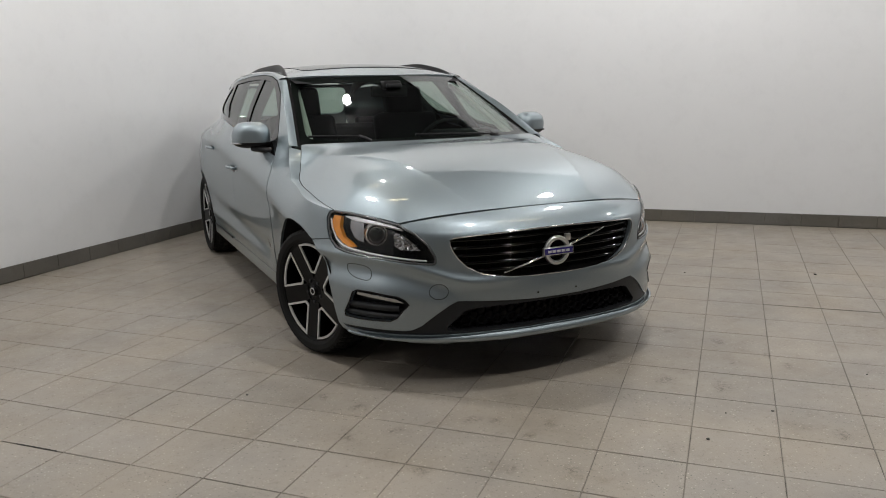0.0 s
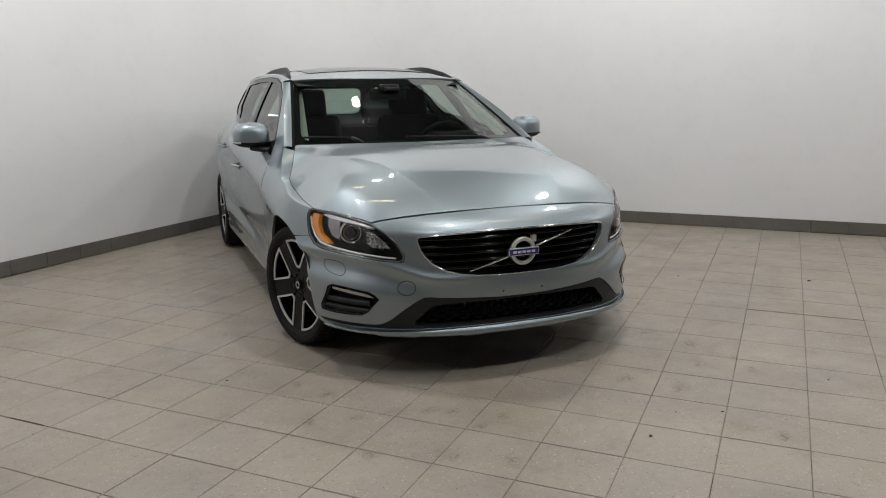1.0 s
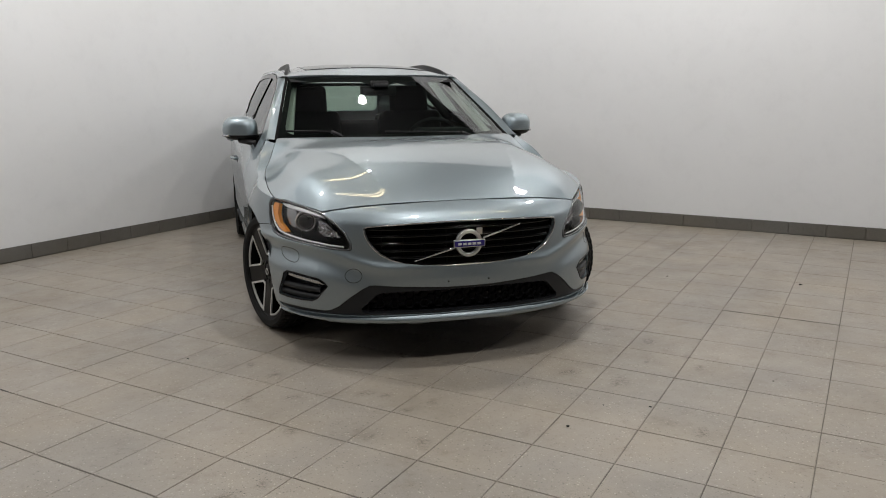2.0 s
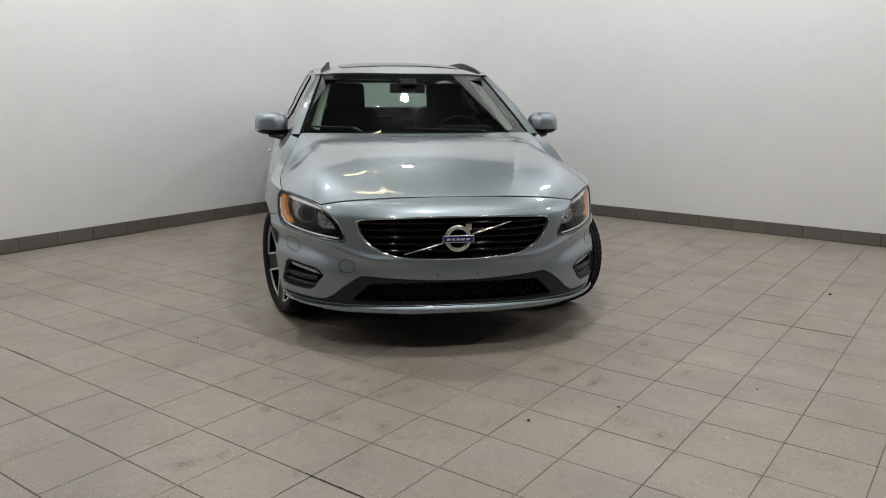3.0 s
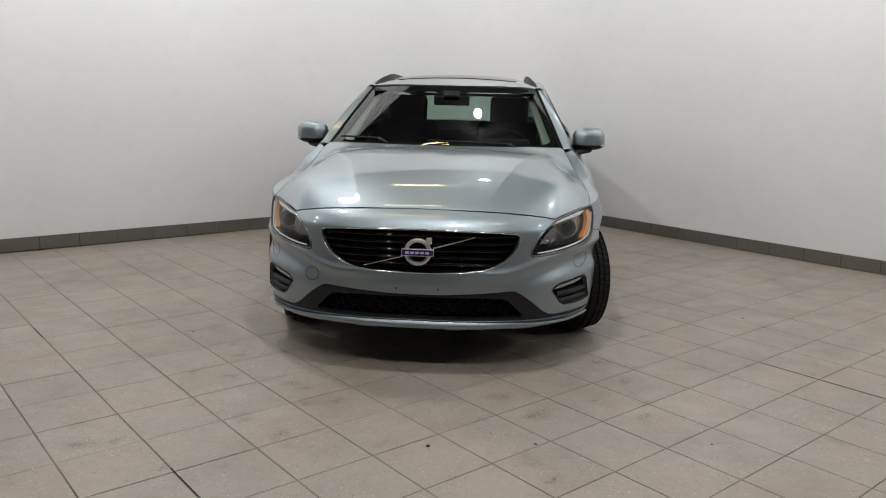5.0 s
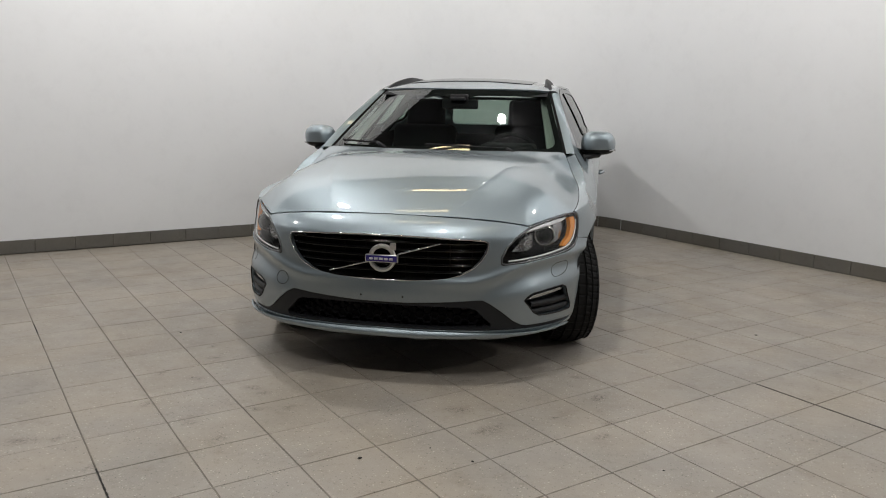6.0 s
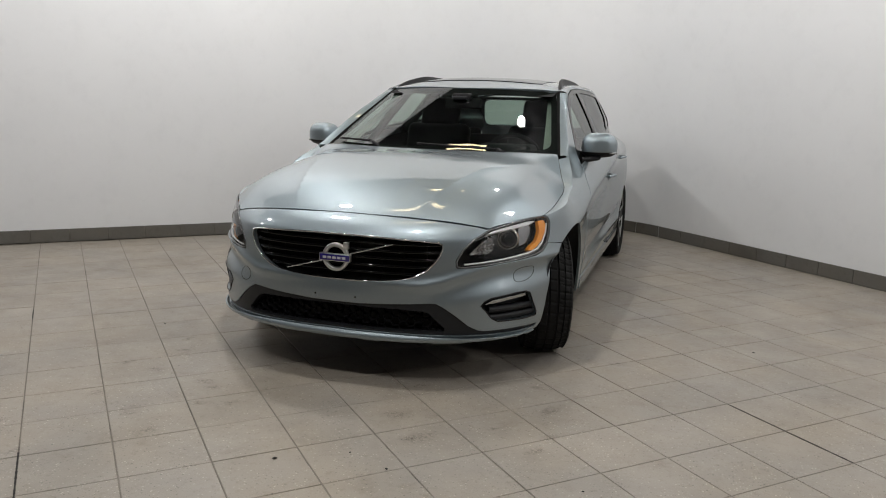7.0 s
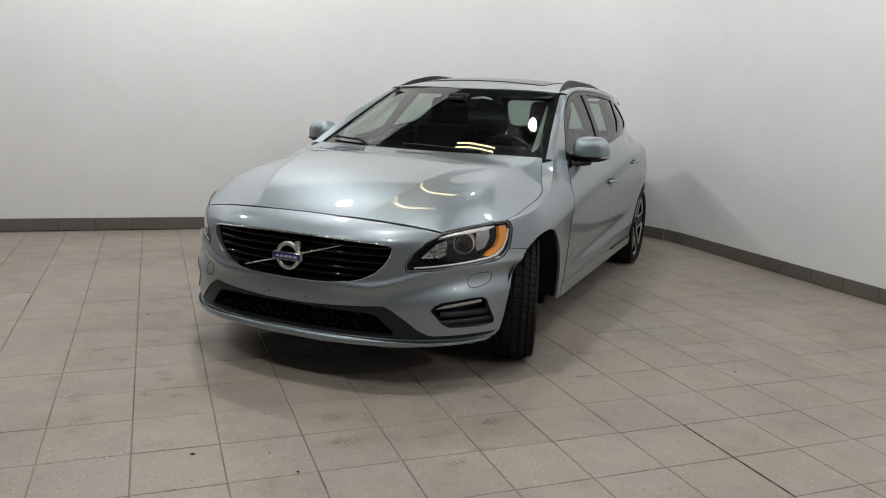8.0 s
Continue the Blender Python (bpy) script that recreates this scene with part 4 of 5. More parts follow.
part("sill_strip", tube([np.array(skin(U0 + y, SILL + 0.07)) + np.array((0.006, 0, 0)) for y in np.linspace(1.75, 2.43, 14)], 0.006, 6), BLACK, sill, "thin dark strip")
mirrored(sill)
quarter = side([(2.625, 0.75), (2.608, 0.95), (2.512, 1.108), (2.612, 1.148), (2.645, 1.225), (2.615, 1.296), (2.70, 1.312), (3.0, 1.335), (3.35, 1.315), (3.55, 1.16), (3.75, 0.95), (3.86, 0.60), (3.86, 0.26), (3.5, SILL)]
               + arch(REAR_Y, -0.15, 3.02, 30) + arch(REAR_Y, 3.02, 2.34, 8, ARCH_R + 0.0325))
q = patch("rear_quarter", quarter, skin, 0.03, PAINT, car, lip=0.015)
mirrored(q)

# pillars and cant rails between the flanks, the screen and the roof
ts = np.linspace(0, 1, 17)
scr = [Vector(screen(1.0, t)) for t in ts]
ys = [0.455 + (1.235 - 0.455) * t for t in ts]
pil_z = smooth_table((0.44, 0.60, 0.80, 1.0, 1.24, 1.3), (0.995, 1.085, 1.19, 1.275, 1.372, 1.39))
flank = [Vector(skin(U0 + y, pil_z(y))) for y in ys]
mid = [a.lerp(b, 0.72) for a, b in zip(flank, scr)]
part("screen_pillar", ruled(flank, mid, 4, 0.006), PAINT, car)
part("pillar_moulding", ruled(mid, scr, 3, 0.006), SEALBLACK, car, "black screen moulding")
low_dlo = [(0.60, 0.95), (0.74, 1.075), (0.89, 1.193), (1.06, 1.298), (1.25, 1.370)]
pil = side([(0.462, 1.0), (0.60, 1.085), (0.80, 1.19), (1.0, 1.275), (1.24, 1.372), (1.45, 1.412), (1.62, 1.424), (1.95, 1.424), (2.40, 1.405), (3.0, 1.352), (2.70, 1.316), (2.622, 1.301), (2.525, 1.350), (2.36, 1.383), (1.95, 1.410), (1.62, 1.415), (1.42, 1.402)]
           + list(reversed(low_dlo)))
o = patch("pillar_panel", pil, skin, 0.018, PAINT, car, lip=0.008)
mirrored(o)
ry = np.linspace(1.235, 3.35, 30)
cant_z = smooth_table((1.2, 1.24, 1.45, 1.62, 1.95, 2.4, 3.0, 3.4), (1.36, 1.372, 1.412, 1.424, 1.424, 1.405, 1.352, 1.31))
a = [Vector(skin(U0 + y, cant_z(y))) for y in ry]
b = [Vector(roof_top(0.582, min(y + 0.065, 3.39))) for y in ry]
part("cant_rail", ruled(a, b, 4, 0.012), PAINT, car)
for nm in ("screen_pillar", "pillar_moulding", "cant_rail"):
    mirrored(bpy.data.objects[nm])

# roof, sunroof, rails
roof_loop = [(x, 1.148 + 0.152 * (x / 0.582) ** 2) for x in np.linspace(-0.582, 0.582, 15)] + [(0.582, 3.40), (-0.582, 3.40)]
SUN = filleted([(-0.45, 1.42), (-0.3, 1.385), (0.3, 1.385), (0.45, 1.42), (0.45, 2.45), (-0.45, 2.45)], 0.07)
roof = patch("roof", roof_loop, roof_top, 0.03, PAINT, car, holes=[SUN], lip=0.01)
patch("sunroof", inset(SUN, 0.004), offset(roof_top, 0.004), 0.04, GLOSS, car, "dark glass sunroof", lip=0.03)
rail_z = smooth_table((1.22, 1.32, 1.5, 1.8, 2.3, 2.7, 3.1, 3.3), (1.372, 1.410, 1.456, 1.488, 1.480, 1.452, 1.396, 1.335))
rail_x = smooth_table((1.2, 1.35, 1.55, 1.8, 2.4, 3.3), (0.600, 0.585, 0.552, 0.530, 0.525, 0.520))
rp = [(float(rail_x(1.225 + 2.055 * t)), 1.285 + (3.28 - 1.285) * t, float(rail_z(1.225 + 2.055 * t))) for t in np.linspace(0, 1, 40)]
bm = bmesh.new()
rings = []
for x, y, z in rp:
    deep = -0.024 - 0.046 * float(step(1.26, 1.60, y))
    rings.append([bm.verts.new((x + dx, y, z + (dz if dz > -0.05 else deep))) for dx, dz in ((-0.013, -0.07), (-0.012, -0.010), (-0.006, -0.004), (0.007, -0.005), (0.013, -0.012), (0.016, -0.07))])
for r0, r1 in zip(rings, rings[1:]):
    for k in range(5):
        bm.faces.new((r0[k], r1[k], r1[k + 1], r0[k + 1]))
bmesh.ops.recalc_face_normals(bm, faces=bm.faces)
mirrored(part("roof_rail", bm, BLACK, car, "black roof rail"))

# windscreen with its dark band, wipers and cowl
EDGE = filleted([(-0.955, 0.07), (-0.5, 0.045), (0.5, 0.045), (0.955, 0.07), (0.945, 0.885), (0.5, 0.905), (0.2, 0.89), (0.12, 0.83), (-0.12, 0.83), (-0.2, 0.89), (-0.5, 0.905), (-0.945, 0.885)], 0.12)
patch("windscreen", [(-0.998, 0.0), (0.998, 0.0), (0.998, 0.998), (-0.998, 0.998)], screen, 0.03, GLASS, car, "tinted windscreen", lip=0.0)
patch("screen_band", [(-0.999, 0.002), (0.999, 0.002), (0.999, 0.999), (-0.999, 0.999)], offset(screen, -0.004), 0.03, SEALBLACK, car, "black band round the windscreen", holes=[EDGE], lip=0.0)
cow = [Vector((x, 0.365 + 0.145 * (x / 0.757) ** 2, 0.985 - 0.012 * (x / 0.757) ** 2)) for x in np.linspace(-0.75, 0.75, 25)]
cow2 = [Vector(screen(x / 0.765, 0.01)) + Vector((0, 0.02, -0.02)) for x in np.linspace(-0.75, 0.75, 25)]
part("cowl", ruled(cow, cow2, 2), BLACK, car, "black wiper cowl")
for x0, x1, y0, k in ((-0.72, -0.44, 0.0, 0.055), (-0.10, 0.42, 0.0, 0.012)):
    pts = [Vector(screen(x / 0.765, k + 0.03 * (1 - (x - x0) / (x1 - x0)))) + Vector((0, -0.012, 0.014)) for x in np.linspace(x0, x1, 12)]
    wip = part("wiper", tube(pts, 0.007, 6), BLACK, car, "black wiper arm")
    arm = [pts[-1], pts[-1] + Vector((0.03, -0.02, -0.012)), pts[-1] + Vector((0.06, -0.03, -0.03))]
    part("wiper_pivot", tube(arm, 0.011, 8), DARKGREY if x0 < -0.5 else BLACK, wip)

# door mirrors
mc = Vector((0.942, 0.865, 1.045))
bm = bmesh.new()
bmesh.ops.create_uvsphere(bm, u_segments=40, v_segments=24, radius=1)
for v in bm.verts:
    x, y, z = v.co
    sx = abs(x) ** 0.62 * math.copysign(1, x)
    sz = abs(z) ** 0.62 * math.copysign(1, z)
    v.co = Vector((sx * 0.110 + 0.004 * z, max(y, -0.95) * 0.085 * (1 - 0.25 * max(x, 0)) - 0.0, sz * (0.090 * (1 - 0.30 * max(x, 0) ** 2) if z > 0 else 0.062 * (1 - 0.10 * max(x, 0)))))
    if v.co.y > 0.04:
        v.co.y = 0.04 + (v.co.y - 0.04) * 0.2
m = Matrix.Translation(mc) @ Matrix.Rotation(radians(14), 4, "Z")
low_faces = [f for f in bm.faces if f.calc_center_median().z < -0.026]
dup = bmesh.ops.duplicate(bm, geom=low_faces)["geom"]
shell2 = bmesh.new()
idx = {}
for f in low_faces:
    vs = []
    for v in f.verts:
        if v not in idx:
            idx[v] = shell2.verts.new(v.co * 1.012)
        vs.append(idx[v])
    shell2.faces.new(vs)
bmesh.ops.delete(bm, geom=[g for g in dup if isinstance(g, bmesh.types.BMFace)], context="FACES")
bmesh.ops.transform(bm, matrix=m, verts=bm.verts[:])
bmesh.ops.transform(shell2, matrix=m, verts=shell2.verts[:])
mir = part("door_mirror", bm, PAINT, car, "silver door mirror on a black foot")
part("mirror_base", shell2, BLACK, mir)
part("mirror_foot", tube([(0.80, 0.74, 0.965), (0.87, 0.78, 0.972), (0.94, 0.835, 0.985)], [0.040, 0.032, 0.034], 10, flat=0.55), BLACK, mir)
part("indicator", tube([m @ Vector((0.0 + 0.108 * math.sin(a), -0.088 * math.cos(a), -0.030)) for a in np.linspace(0.5, 1.5, 10)], 0.006, 6), LED, mir, "clear indicator strip")
part("mirror_glass", block(-0.088, 0.088, 0.052, 0.06, -0.045, 0.045, 0.006, m), CHROME, mir)
mirrored(mir)

# tail: hatch with its window
def tail(x, z):
    x, z = np.broadcast_arrays(np.asarray(x, float), np.asarray(z, float))
    y = 3.93 - 0.10 * step(0.3, 0.9, 0.9 - z) - 0.62 * np.maximum(z - 0.92, 0) / 0.42 - 0.25 * (np.abs(x) / 0.8) ** 3 * (1.2 - z)
    return np.stack([-x, y, z], -1)


tail_loop = [(-0.52, 1.352), (0.52, 1.352), (0.585, 1.1), (0.63, 0.9), (0.66, 0.3), (-0.66, 0.3), (-0.63, 0.9), (-0.585, 1.1)]
TG = filleted([(-0.47, 1.335), (0.47, 1.335), (0.55, 1.085), (-0.55, 1.085)], 0.07)
patch("tailgate", tail_loop, tail, 0.04, PAINT, car, holes=[TG])
patch("rear_window", inset(TG, -0.004), offset(tail, -0.004), 0.05, GLASS, car, "tinted rear window", lip=0.0)

# underside and wheel housings
part("underbody", block(-0.56, 0.56, -0.60, 3.75, 0.165, 0.21, 0.01), BLACK, car)
# plate added to stop light leaking through the hollow nose onto the ground
tray = [on_nose(x, 0.226) for x in np.linspace(-0.79, 0.79, 41)]
bm = bmesh.new()
top = [bm.verts.new((x * 0.985, y + 0.018, 0.236)) for x, y, z in tray] + [bm.verts.new((0.79, -0.37, 0.236)), bm.verts.new((-0.79, -0.37, 0.236))]
low = [bm.verts.new((v.co.x, v.co.y, 0.222)) for v in top]
bm.faces.new(top)
bm.faces.new(low[::-1])
for i in range(len(top)):
    bm.faces.new((top[i], low[i], low[(i + 1) % len(top)], top[(i + 1) % len(top)]))
bmesh.ops.recalc_face_normals(bm, faces=bm.faces)
part("undertray", bm, BLACK, car, "black tray under the bumper", smooth=False)
part("firewall", block(-0.55, 0.55, -0.40, -0.36, 0.21, 0.86, 0.005), BLACK, car)
part("underfloor", block(-0.83, 0.83, 0.45, 2.44, 0.18, 0.225, 0.01), BLACK, car)
for y0 in (0.0, REAR_Y):
    bm = bmesh.new()
    prev = None
    for a in np.linspace(-0.15, math.pi + 0.15, 24):
        y, z = y0 + (ARCH_R + 0.02) * math.cos(a), ARCH_Z + (ARCH_R + 0.012) * math.sin(a)
        cur = [bm.verts.new((x, y, z)) for x in (0.48, float(side_x(max(y, -0.2), z)) - 0.012 - 0.05 * max(0, -y) / 0.4)]
        if prev:
            bm.faces.new((prev[0], prev[1], cur[1], cur[0]))
        prev = cur
    inner = [v for v in bm.verts if abs(v.co.x - 0.48) < 1e-6]
    bm.faces.new(inner)
    mirrored(part("wheel_housing", bm, BLACK, car, "black wheel housing"))

# wheels: tyre with tread, black rim, five bright-edged openings
def polar(r, a):
    return (r * math.cos(a), r * math.sin(a))


def prism(bm, loop, x0, x1, bev=0.0):
    """A solid of the loop (y, z) between two depths along x."""
    a = [bm.verts.new((x1, y, z)) for y, z in loop]
    b = [bm.verts.new((x0, y, z)) for y, z in loop]
    n = len(loop)
    bm.faces.new(a)
    for i in range(n):
        bm.faces.new((a[i], b[i], b[(i + 1) % n], a[(i + 1) % n]))


def frame_solid(bm, outer, inner, x0, x1):
    n = len(outer)
    rows = [[bm.verts.new((x, y, z)) for y, z in lp] for x, lp in ((x0, outer), (x1, outer), (x1, inner), (x0, inner))]
    for r0, r1 in zip(rows, rows[1:]):
        for i in range(n):
            bm.faces.new((r0[i], r0[(i + 1) % n], r1[(i + 1) % n], r1[i]))


RW, TW = 0.322, 0.117
wheel_turn = Matrix.Rotation(math.pi / 2, 4, "Y")


def make_wheel():
    barrel = revolve([(0.220, -0.10), (0.228, -0.06), (0.232, 0.02), (0.236, 0.075), (0.246, 0.096), (0.251, 0.100), (0.254, 0.096), (0.248, 0.06), (0.236, -0.06), (0.236, -0.10)], 64, wheel_turn)
    wheel = part("wheel", barrel, WHEELBLACK, car, "black alloy wheel with bright-cut edges")
    # tyre
    bm = bmesh.new()
    prof = [(0.246, -0.098), (0.266, -0.113), (0.292, -0.115), (0.309, -0.106)]
    tread = [(-0.097, 0), (-0.062, 0), (-0.060, 1), (-0.052, 1), (-0.050, 0), (-0.014, 0), (-0.012, 1), (-0.004, 1), (-0.002, 0), (0.030, 0), (0.032, 1), (0.040, 1), (0.042, 0), (0.066, 0), (0.068, 1), (0.073, 1), (0.075, 0), (0.097, 0)]
    prof += [(RW - 0.02 * (abs(h) / 0.1) ** 3.2 - 0.009 * g, h) for h, g in tread]
    prof += [(0.309, 0.106), (0.292, 0.115), (0.268, 0.113), (0.254, 0.104), (0.250, 0.092)]
    seg, rings = 216, []
    for k in range(seg):
        a = 2 * math.pi * k / seg
        row = []
        for r, h in prof:
            cut = 0.0
            if abs(h) > 0.055 and r > 0.295 and k % 4 == 0:
                cut = 0.0045
            elif abs(h) <= 0.055 and r > 0.317 and k % 6 == 2:
                cut = 0.004
            aa = a + 0.35 * abs(h)
            row.append(bm.verts.new((h, (r - cut) * math.cos(aa), (r - cut) * math.sin(aa))))
        rings.append(row)
    for k in range(seg):
        a, b = rings[k], rings[(k + 1) % seg]
        for i in range(len(prof) - 1):
            bm.faces.new((a[i], a[i + 1], b[i + 1], b[i]))
    bmesh.ops.recalc_face_normals(bm, faces=bm.faces)
    part("tyre", bm, RUBBER, wheel, "black road tyre with grooved tread", smooth=False)
    for k in range(5):
        t = math.pi / 2 + 2 * math.pi * k / 5
        w = radians(25.5)
        outer = [polar(0.243, t + w - 2 * w * i / 12) for i in range(13)]
        for k0, side_sign in ((1, -1), (2, -1), (3, -1), (4, -1), (4, 1), (3, 1), (2, 1), (1, 1)):
            f0 = k0 / 4
            across, along = 0.1046 * (1 - f0) + 0.017 * f0, 0.2193 * (1 - f0) + 0.094 * f0
            outer.append((along * math.cos(t) - side_sign * across * math.sin(t), along * math.sin(t) + side_sign * across * math.cos(t)))
        inner = inset(outer, 0.0105)
        bm = bmesh.new()
        frame_solid(bm, outer, inner, 0.090, 0.098)
        bmesh.ops.recalc_face_normals(bm, faces=bm.faces)
        wall = bmesh.new()
        frame_solid(wall, inset(outer, 0.002), inset(outer, 0.0095), 0.035, 0.091)
        bmesh.ops.recalc_face_normals(wall, faces=wall.faces)
        # dish: the middle lies deeper than the rim
        for v in [*bm.verts, *wall.verts]:
            v.co.x -= 0.020 * (1 - min(1, math.hypot(v.co.y, v.co.z) / 0.24)) ** 1.0
        part("opening_wall", wall, WHEELBLACK, wheel, smooth=False)
        part("bright_edge", bm, ALLOY, wheel, "bright-cut spoke edge", smooth=False)
        s = t + math.pi / 5
        lp = [polar(0.242, s + radians(11.5) - radians(23) * i / 6) for i in range(7)] + [polar(0.166, s - radians(16.5)), polar(0.098, s - radians(27)), polar(0.06, s - radians(36)), polar(0.055, s), polar(0.06, s + radians(36)), polar(0.098, s + radians(27)), polar(0.166, s + radians(16.5))]
        bm = bmesh.new()
        prism(bm, lp, 0.02, 0.095)
        bmesh.ops.recalc_face_normals(bm, faces=bm.faces)
        for v in bm.verts:
            v.co.x -= 0.022 * (1 - min(1, math.hypot(v.co.y, v.co.z) / 0.24))
        part("spoke", bm, WHEELBLACK, wheel, smooth=False)
        p = polar(0.056, s)
        bm = revolve([(0.0, 0.010), (0.007, 0.010), (0.010, 0.006), (0.011, 0.0)], 12, Matrix.Translation((0.074, *p)) @ wheel_turn)
        part("wheel_bolt", bm, DARKGREY, wheel)
    part("hub", revolve([(0.0, 0.078), (0.03, 0.078), (0.072, 0.074), (0.08, 0.04)], 40, wheel_turn), WHEELBLACK, wheel)
    part("hub_cap", revolve([(0.0, 0.090), (0.028, 0.089), (0.031, 0.076)], 32, wheel_turn), WHEELBLACK, wheel)
    part("cap_ring", revolve([(0.013, 0.0905), (0.016, 0.093), (0.019, 0.0905)], 32, wheel_turn), SILVER, wheel)
    part("brake_disc", revolve([(0.07, -0.02), (0.158, -0.02), (0.158, -0.045), (0.07, -0.045)], 48, wheel_turn), DISC, wheel, "grey brake disc")
    part("wheel_back", revolve([(0.0, -0.06), (0.228, -0.06)], 32, wheel_turn), BLACK, wheel)
    return wheel


wheel = make_wheel()
TURN = radians(18.5)
spots = [((0.79, 0.0, RW), TURN, 1), ((-0.79, 0.0, RW), TURN, -1), ((0.822, REAR_Y, RW), 0, 1), ((-0.822, REAR_Y, RW), 0, -1)]
rolls = (0.25, 0.06, 0.5, 0.1)
other = mirrored(wheel)
first = {1: wheel, -1: other}
for (loc, turn, sgn), roll in zip(spots, rolls):
    m = Matrix.Translation(loc) @ Matrix.Rotation(turn, 4, "Z") @ Matrix.Rotation(roll, 4, "X")
    if loc[1] == 0.0:
        first[sgn].matrix_basis = m
    else:
        copy_thing(first[sgn], m)

# ---- inside the car ----
SEAT = plain("seat_leather", (0.007, 0.007, 0.008), 0.6, spec=0.12)
PALE = plain("pale_lining", (0.42, 0.42, 0.40), 0.8)


def cushion(x0, x1, y0, y1, z0, z1, r, m=None):
    return block(x0, x1, y0, y1, z0, z1, r, m, 4)


def seat(cx, y, wide_seat=0.26, rear=False):
    o = part("seat", cushion(cx - wide_seat, cx + wide_seat, y - 0.28, y + 0.25, 0.42, 0.58, 0.06), SEAT, car, "black leather seat")
    lean = Matrix.Translation((cx, y + 0.25, 0.55)) @ Matrix.Rotation(radians(-16), 4, "X")
    part("backrest", cushion(-wide_seat * 0.95, wide_seat * 0.95, -0.07, 0.07, 0.0, 0.60, 0.065, lean), SEAT, o)
    part("headrest", cushion(-0.15, 0.15, -0.055, 0.05, 0.57, 0.80, 0.05, lean), SEAT, o)
    for s in (-0.06, 0.06):
        part("headrest_post", tube([lean @ Vector((s, 0, 0.58)), lean @ Vector((s, 0, 0.66))], 0.008, 6), CHROME, o)
    return o


for cx in (-0.40, 0.40):
    seat(cx, 1.36)
bench = part("rear_bench", cushion(-0.66, 0.66, 2.05, 2.50, 0.42, 0.56, 0.05), SEAT, car, "black rear bench")
part("bench_back", cushion(-0.64, 0.64, 2.50, 2.62, 0.52, 1.03, 0.05), SEAT, bench)
for cx in (-0.42, 0.42):
    part("bench_headrest", cushion(cx - 0.12, cx + 0.12, 2.56, 2.64, 0.99, 1.08, 0.035), SEAT, bench)
dash = part("dashboard", cushion(-0.70, 0.70, 0.50, 0.92, 0.72, 0.985, 0.06), SEAT, car, "black dashboard")
pts = [(0.37 + 0.185 * math.cos(a), 1.02 - 0.075 * math.sin(a), 0.93 + 0.165 * math.sin(a)) for a in np.linspace(0, 2 * math.pi, 40)[:-1]]
sw = part("steering_wheel", tube(pts, 0.015, 8, True), SEAT, car, "black steering wheel")
part("wheel_boss", cushion(0.30, 0.44, 0.97, 1.03, 0.87, 0.98, 0.025), SEAT, sw)
part("instrument_hood", cushion(0.20, 0.55, 0.66, 0.90, 0.95, 1.045, 0.04), SEAT, car)
part("centre_screen", cushion(-0.11, 0.11, 0.83, 0.86, 0.86, 1.0, 0.01), GLOSS, car)
rv = part("rear_view_mirror", cushion(-0.125, 0.125, 1.04, 1.07, 1.255, 1.325, 0.015), BLACK, car, "black rear-view mirror")
part("mirror_stem", cushion(-0.06, 0.06, 0.98, 1.10, 1.30, 1.355, 0.02), BLACK, rv)
part("sensor_box", cushion(-0.05, 0.05, 0.95, 1.0, 1.312, 1.335, 0.008), DARKGREY, rv)
part("headlining", ruled([Vector((-0.58, y, float(roof_mid(y)) - 0.05)) for y in np.linspace(1.16, 3.3, 8)], [Vector((0.58, y, float(roof_mid(y)) - 0.05)) for y in np.linspace(1.16, 3.3, 8)], 6), SEAT, car)
part("cabin_floor", block(-0.82, 0.82, 0.5, 3.7, 0.30, 0.36, 0.02), SEAT, car)
part("boot_shelf", block(-0.70, 0.70, 2.62, 3.62, 0.86, 0.90, 0.02), SEAT, car)
part("bulkhead", block(-0.78, 0.78, 0.42, 0.5, 0.3, 0.93, 0.02), BLACK, car)
for nm, a, b in (("inner_pillar", (1.47, 0.98), (1.60, 1.37)), ("inner_pillar", (2.10, 1.05), (2.34, 1.35))):
    pa, pb = skin(U0 + a[0], a[1]), skin(U0 + b[0], b[1])
    mirrored(part(nm, tube([pa - np.array((0.06, 0, 0)), (pa + pb) / 2 - np.array((0.06, 0, 0)), pb - np.array((0.06, 0, 0))], 0.045, 8, flat=0.6), SEAT, car))
inner = side([(0.62, 0.5), (0.62, 0.94)] + [(y, belt_line(y) - 0.01) for y in (1.0, 1.5, 2.0, 2.5)] + [(2.5, 0.5)])
for s0 in (-1, 1):
    lining = [(s0 * 0.90, 0.10), (s0 * 0.975, 0.06), (s0 * 0.985, 0.97), (s0 * 0.93, 0.97)]
    patch("pillar_lining", lining if s0 > 0 else lining[::-1], offset(screen, -0.045), 0.03, PALE, car, "pale grey pillar lining", lip=0.02)
mirrored(patch("door_lining", inner, offset(skin, -0.07), 0.06, SEAT, car, lip=0.0))

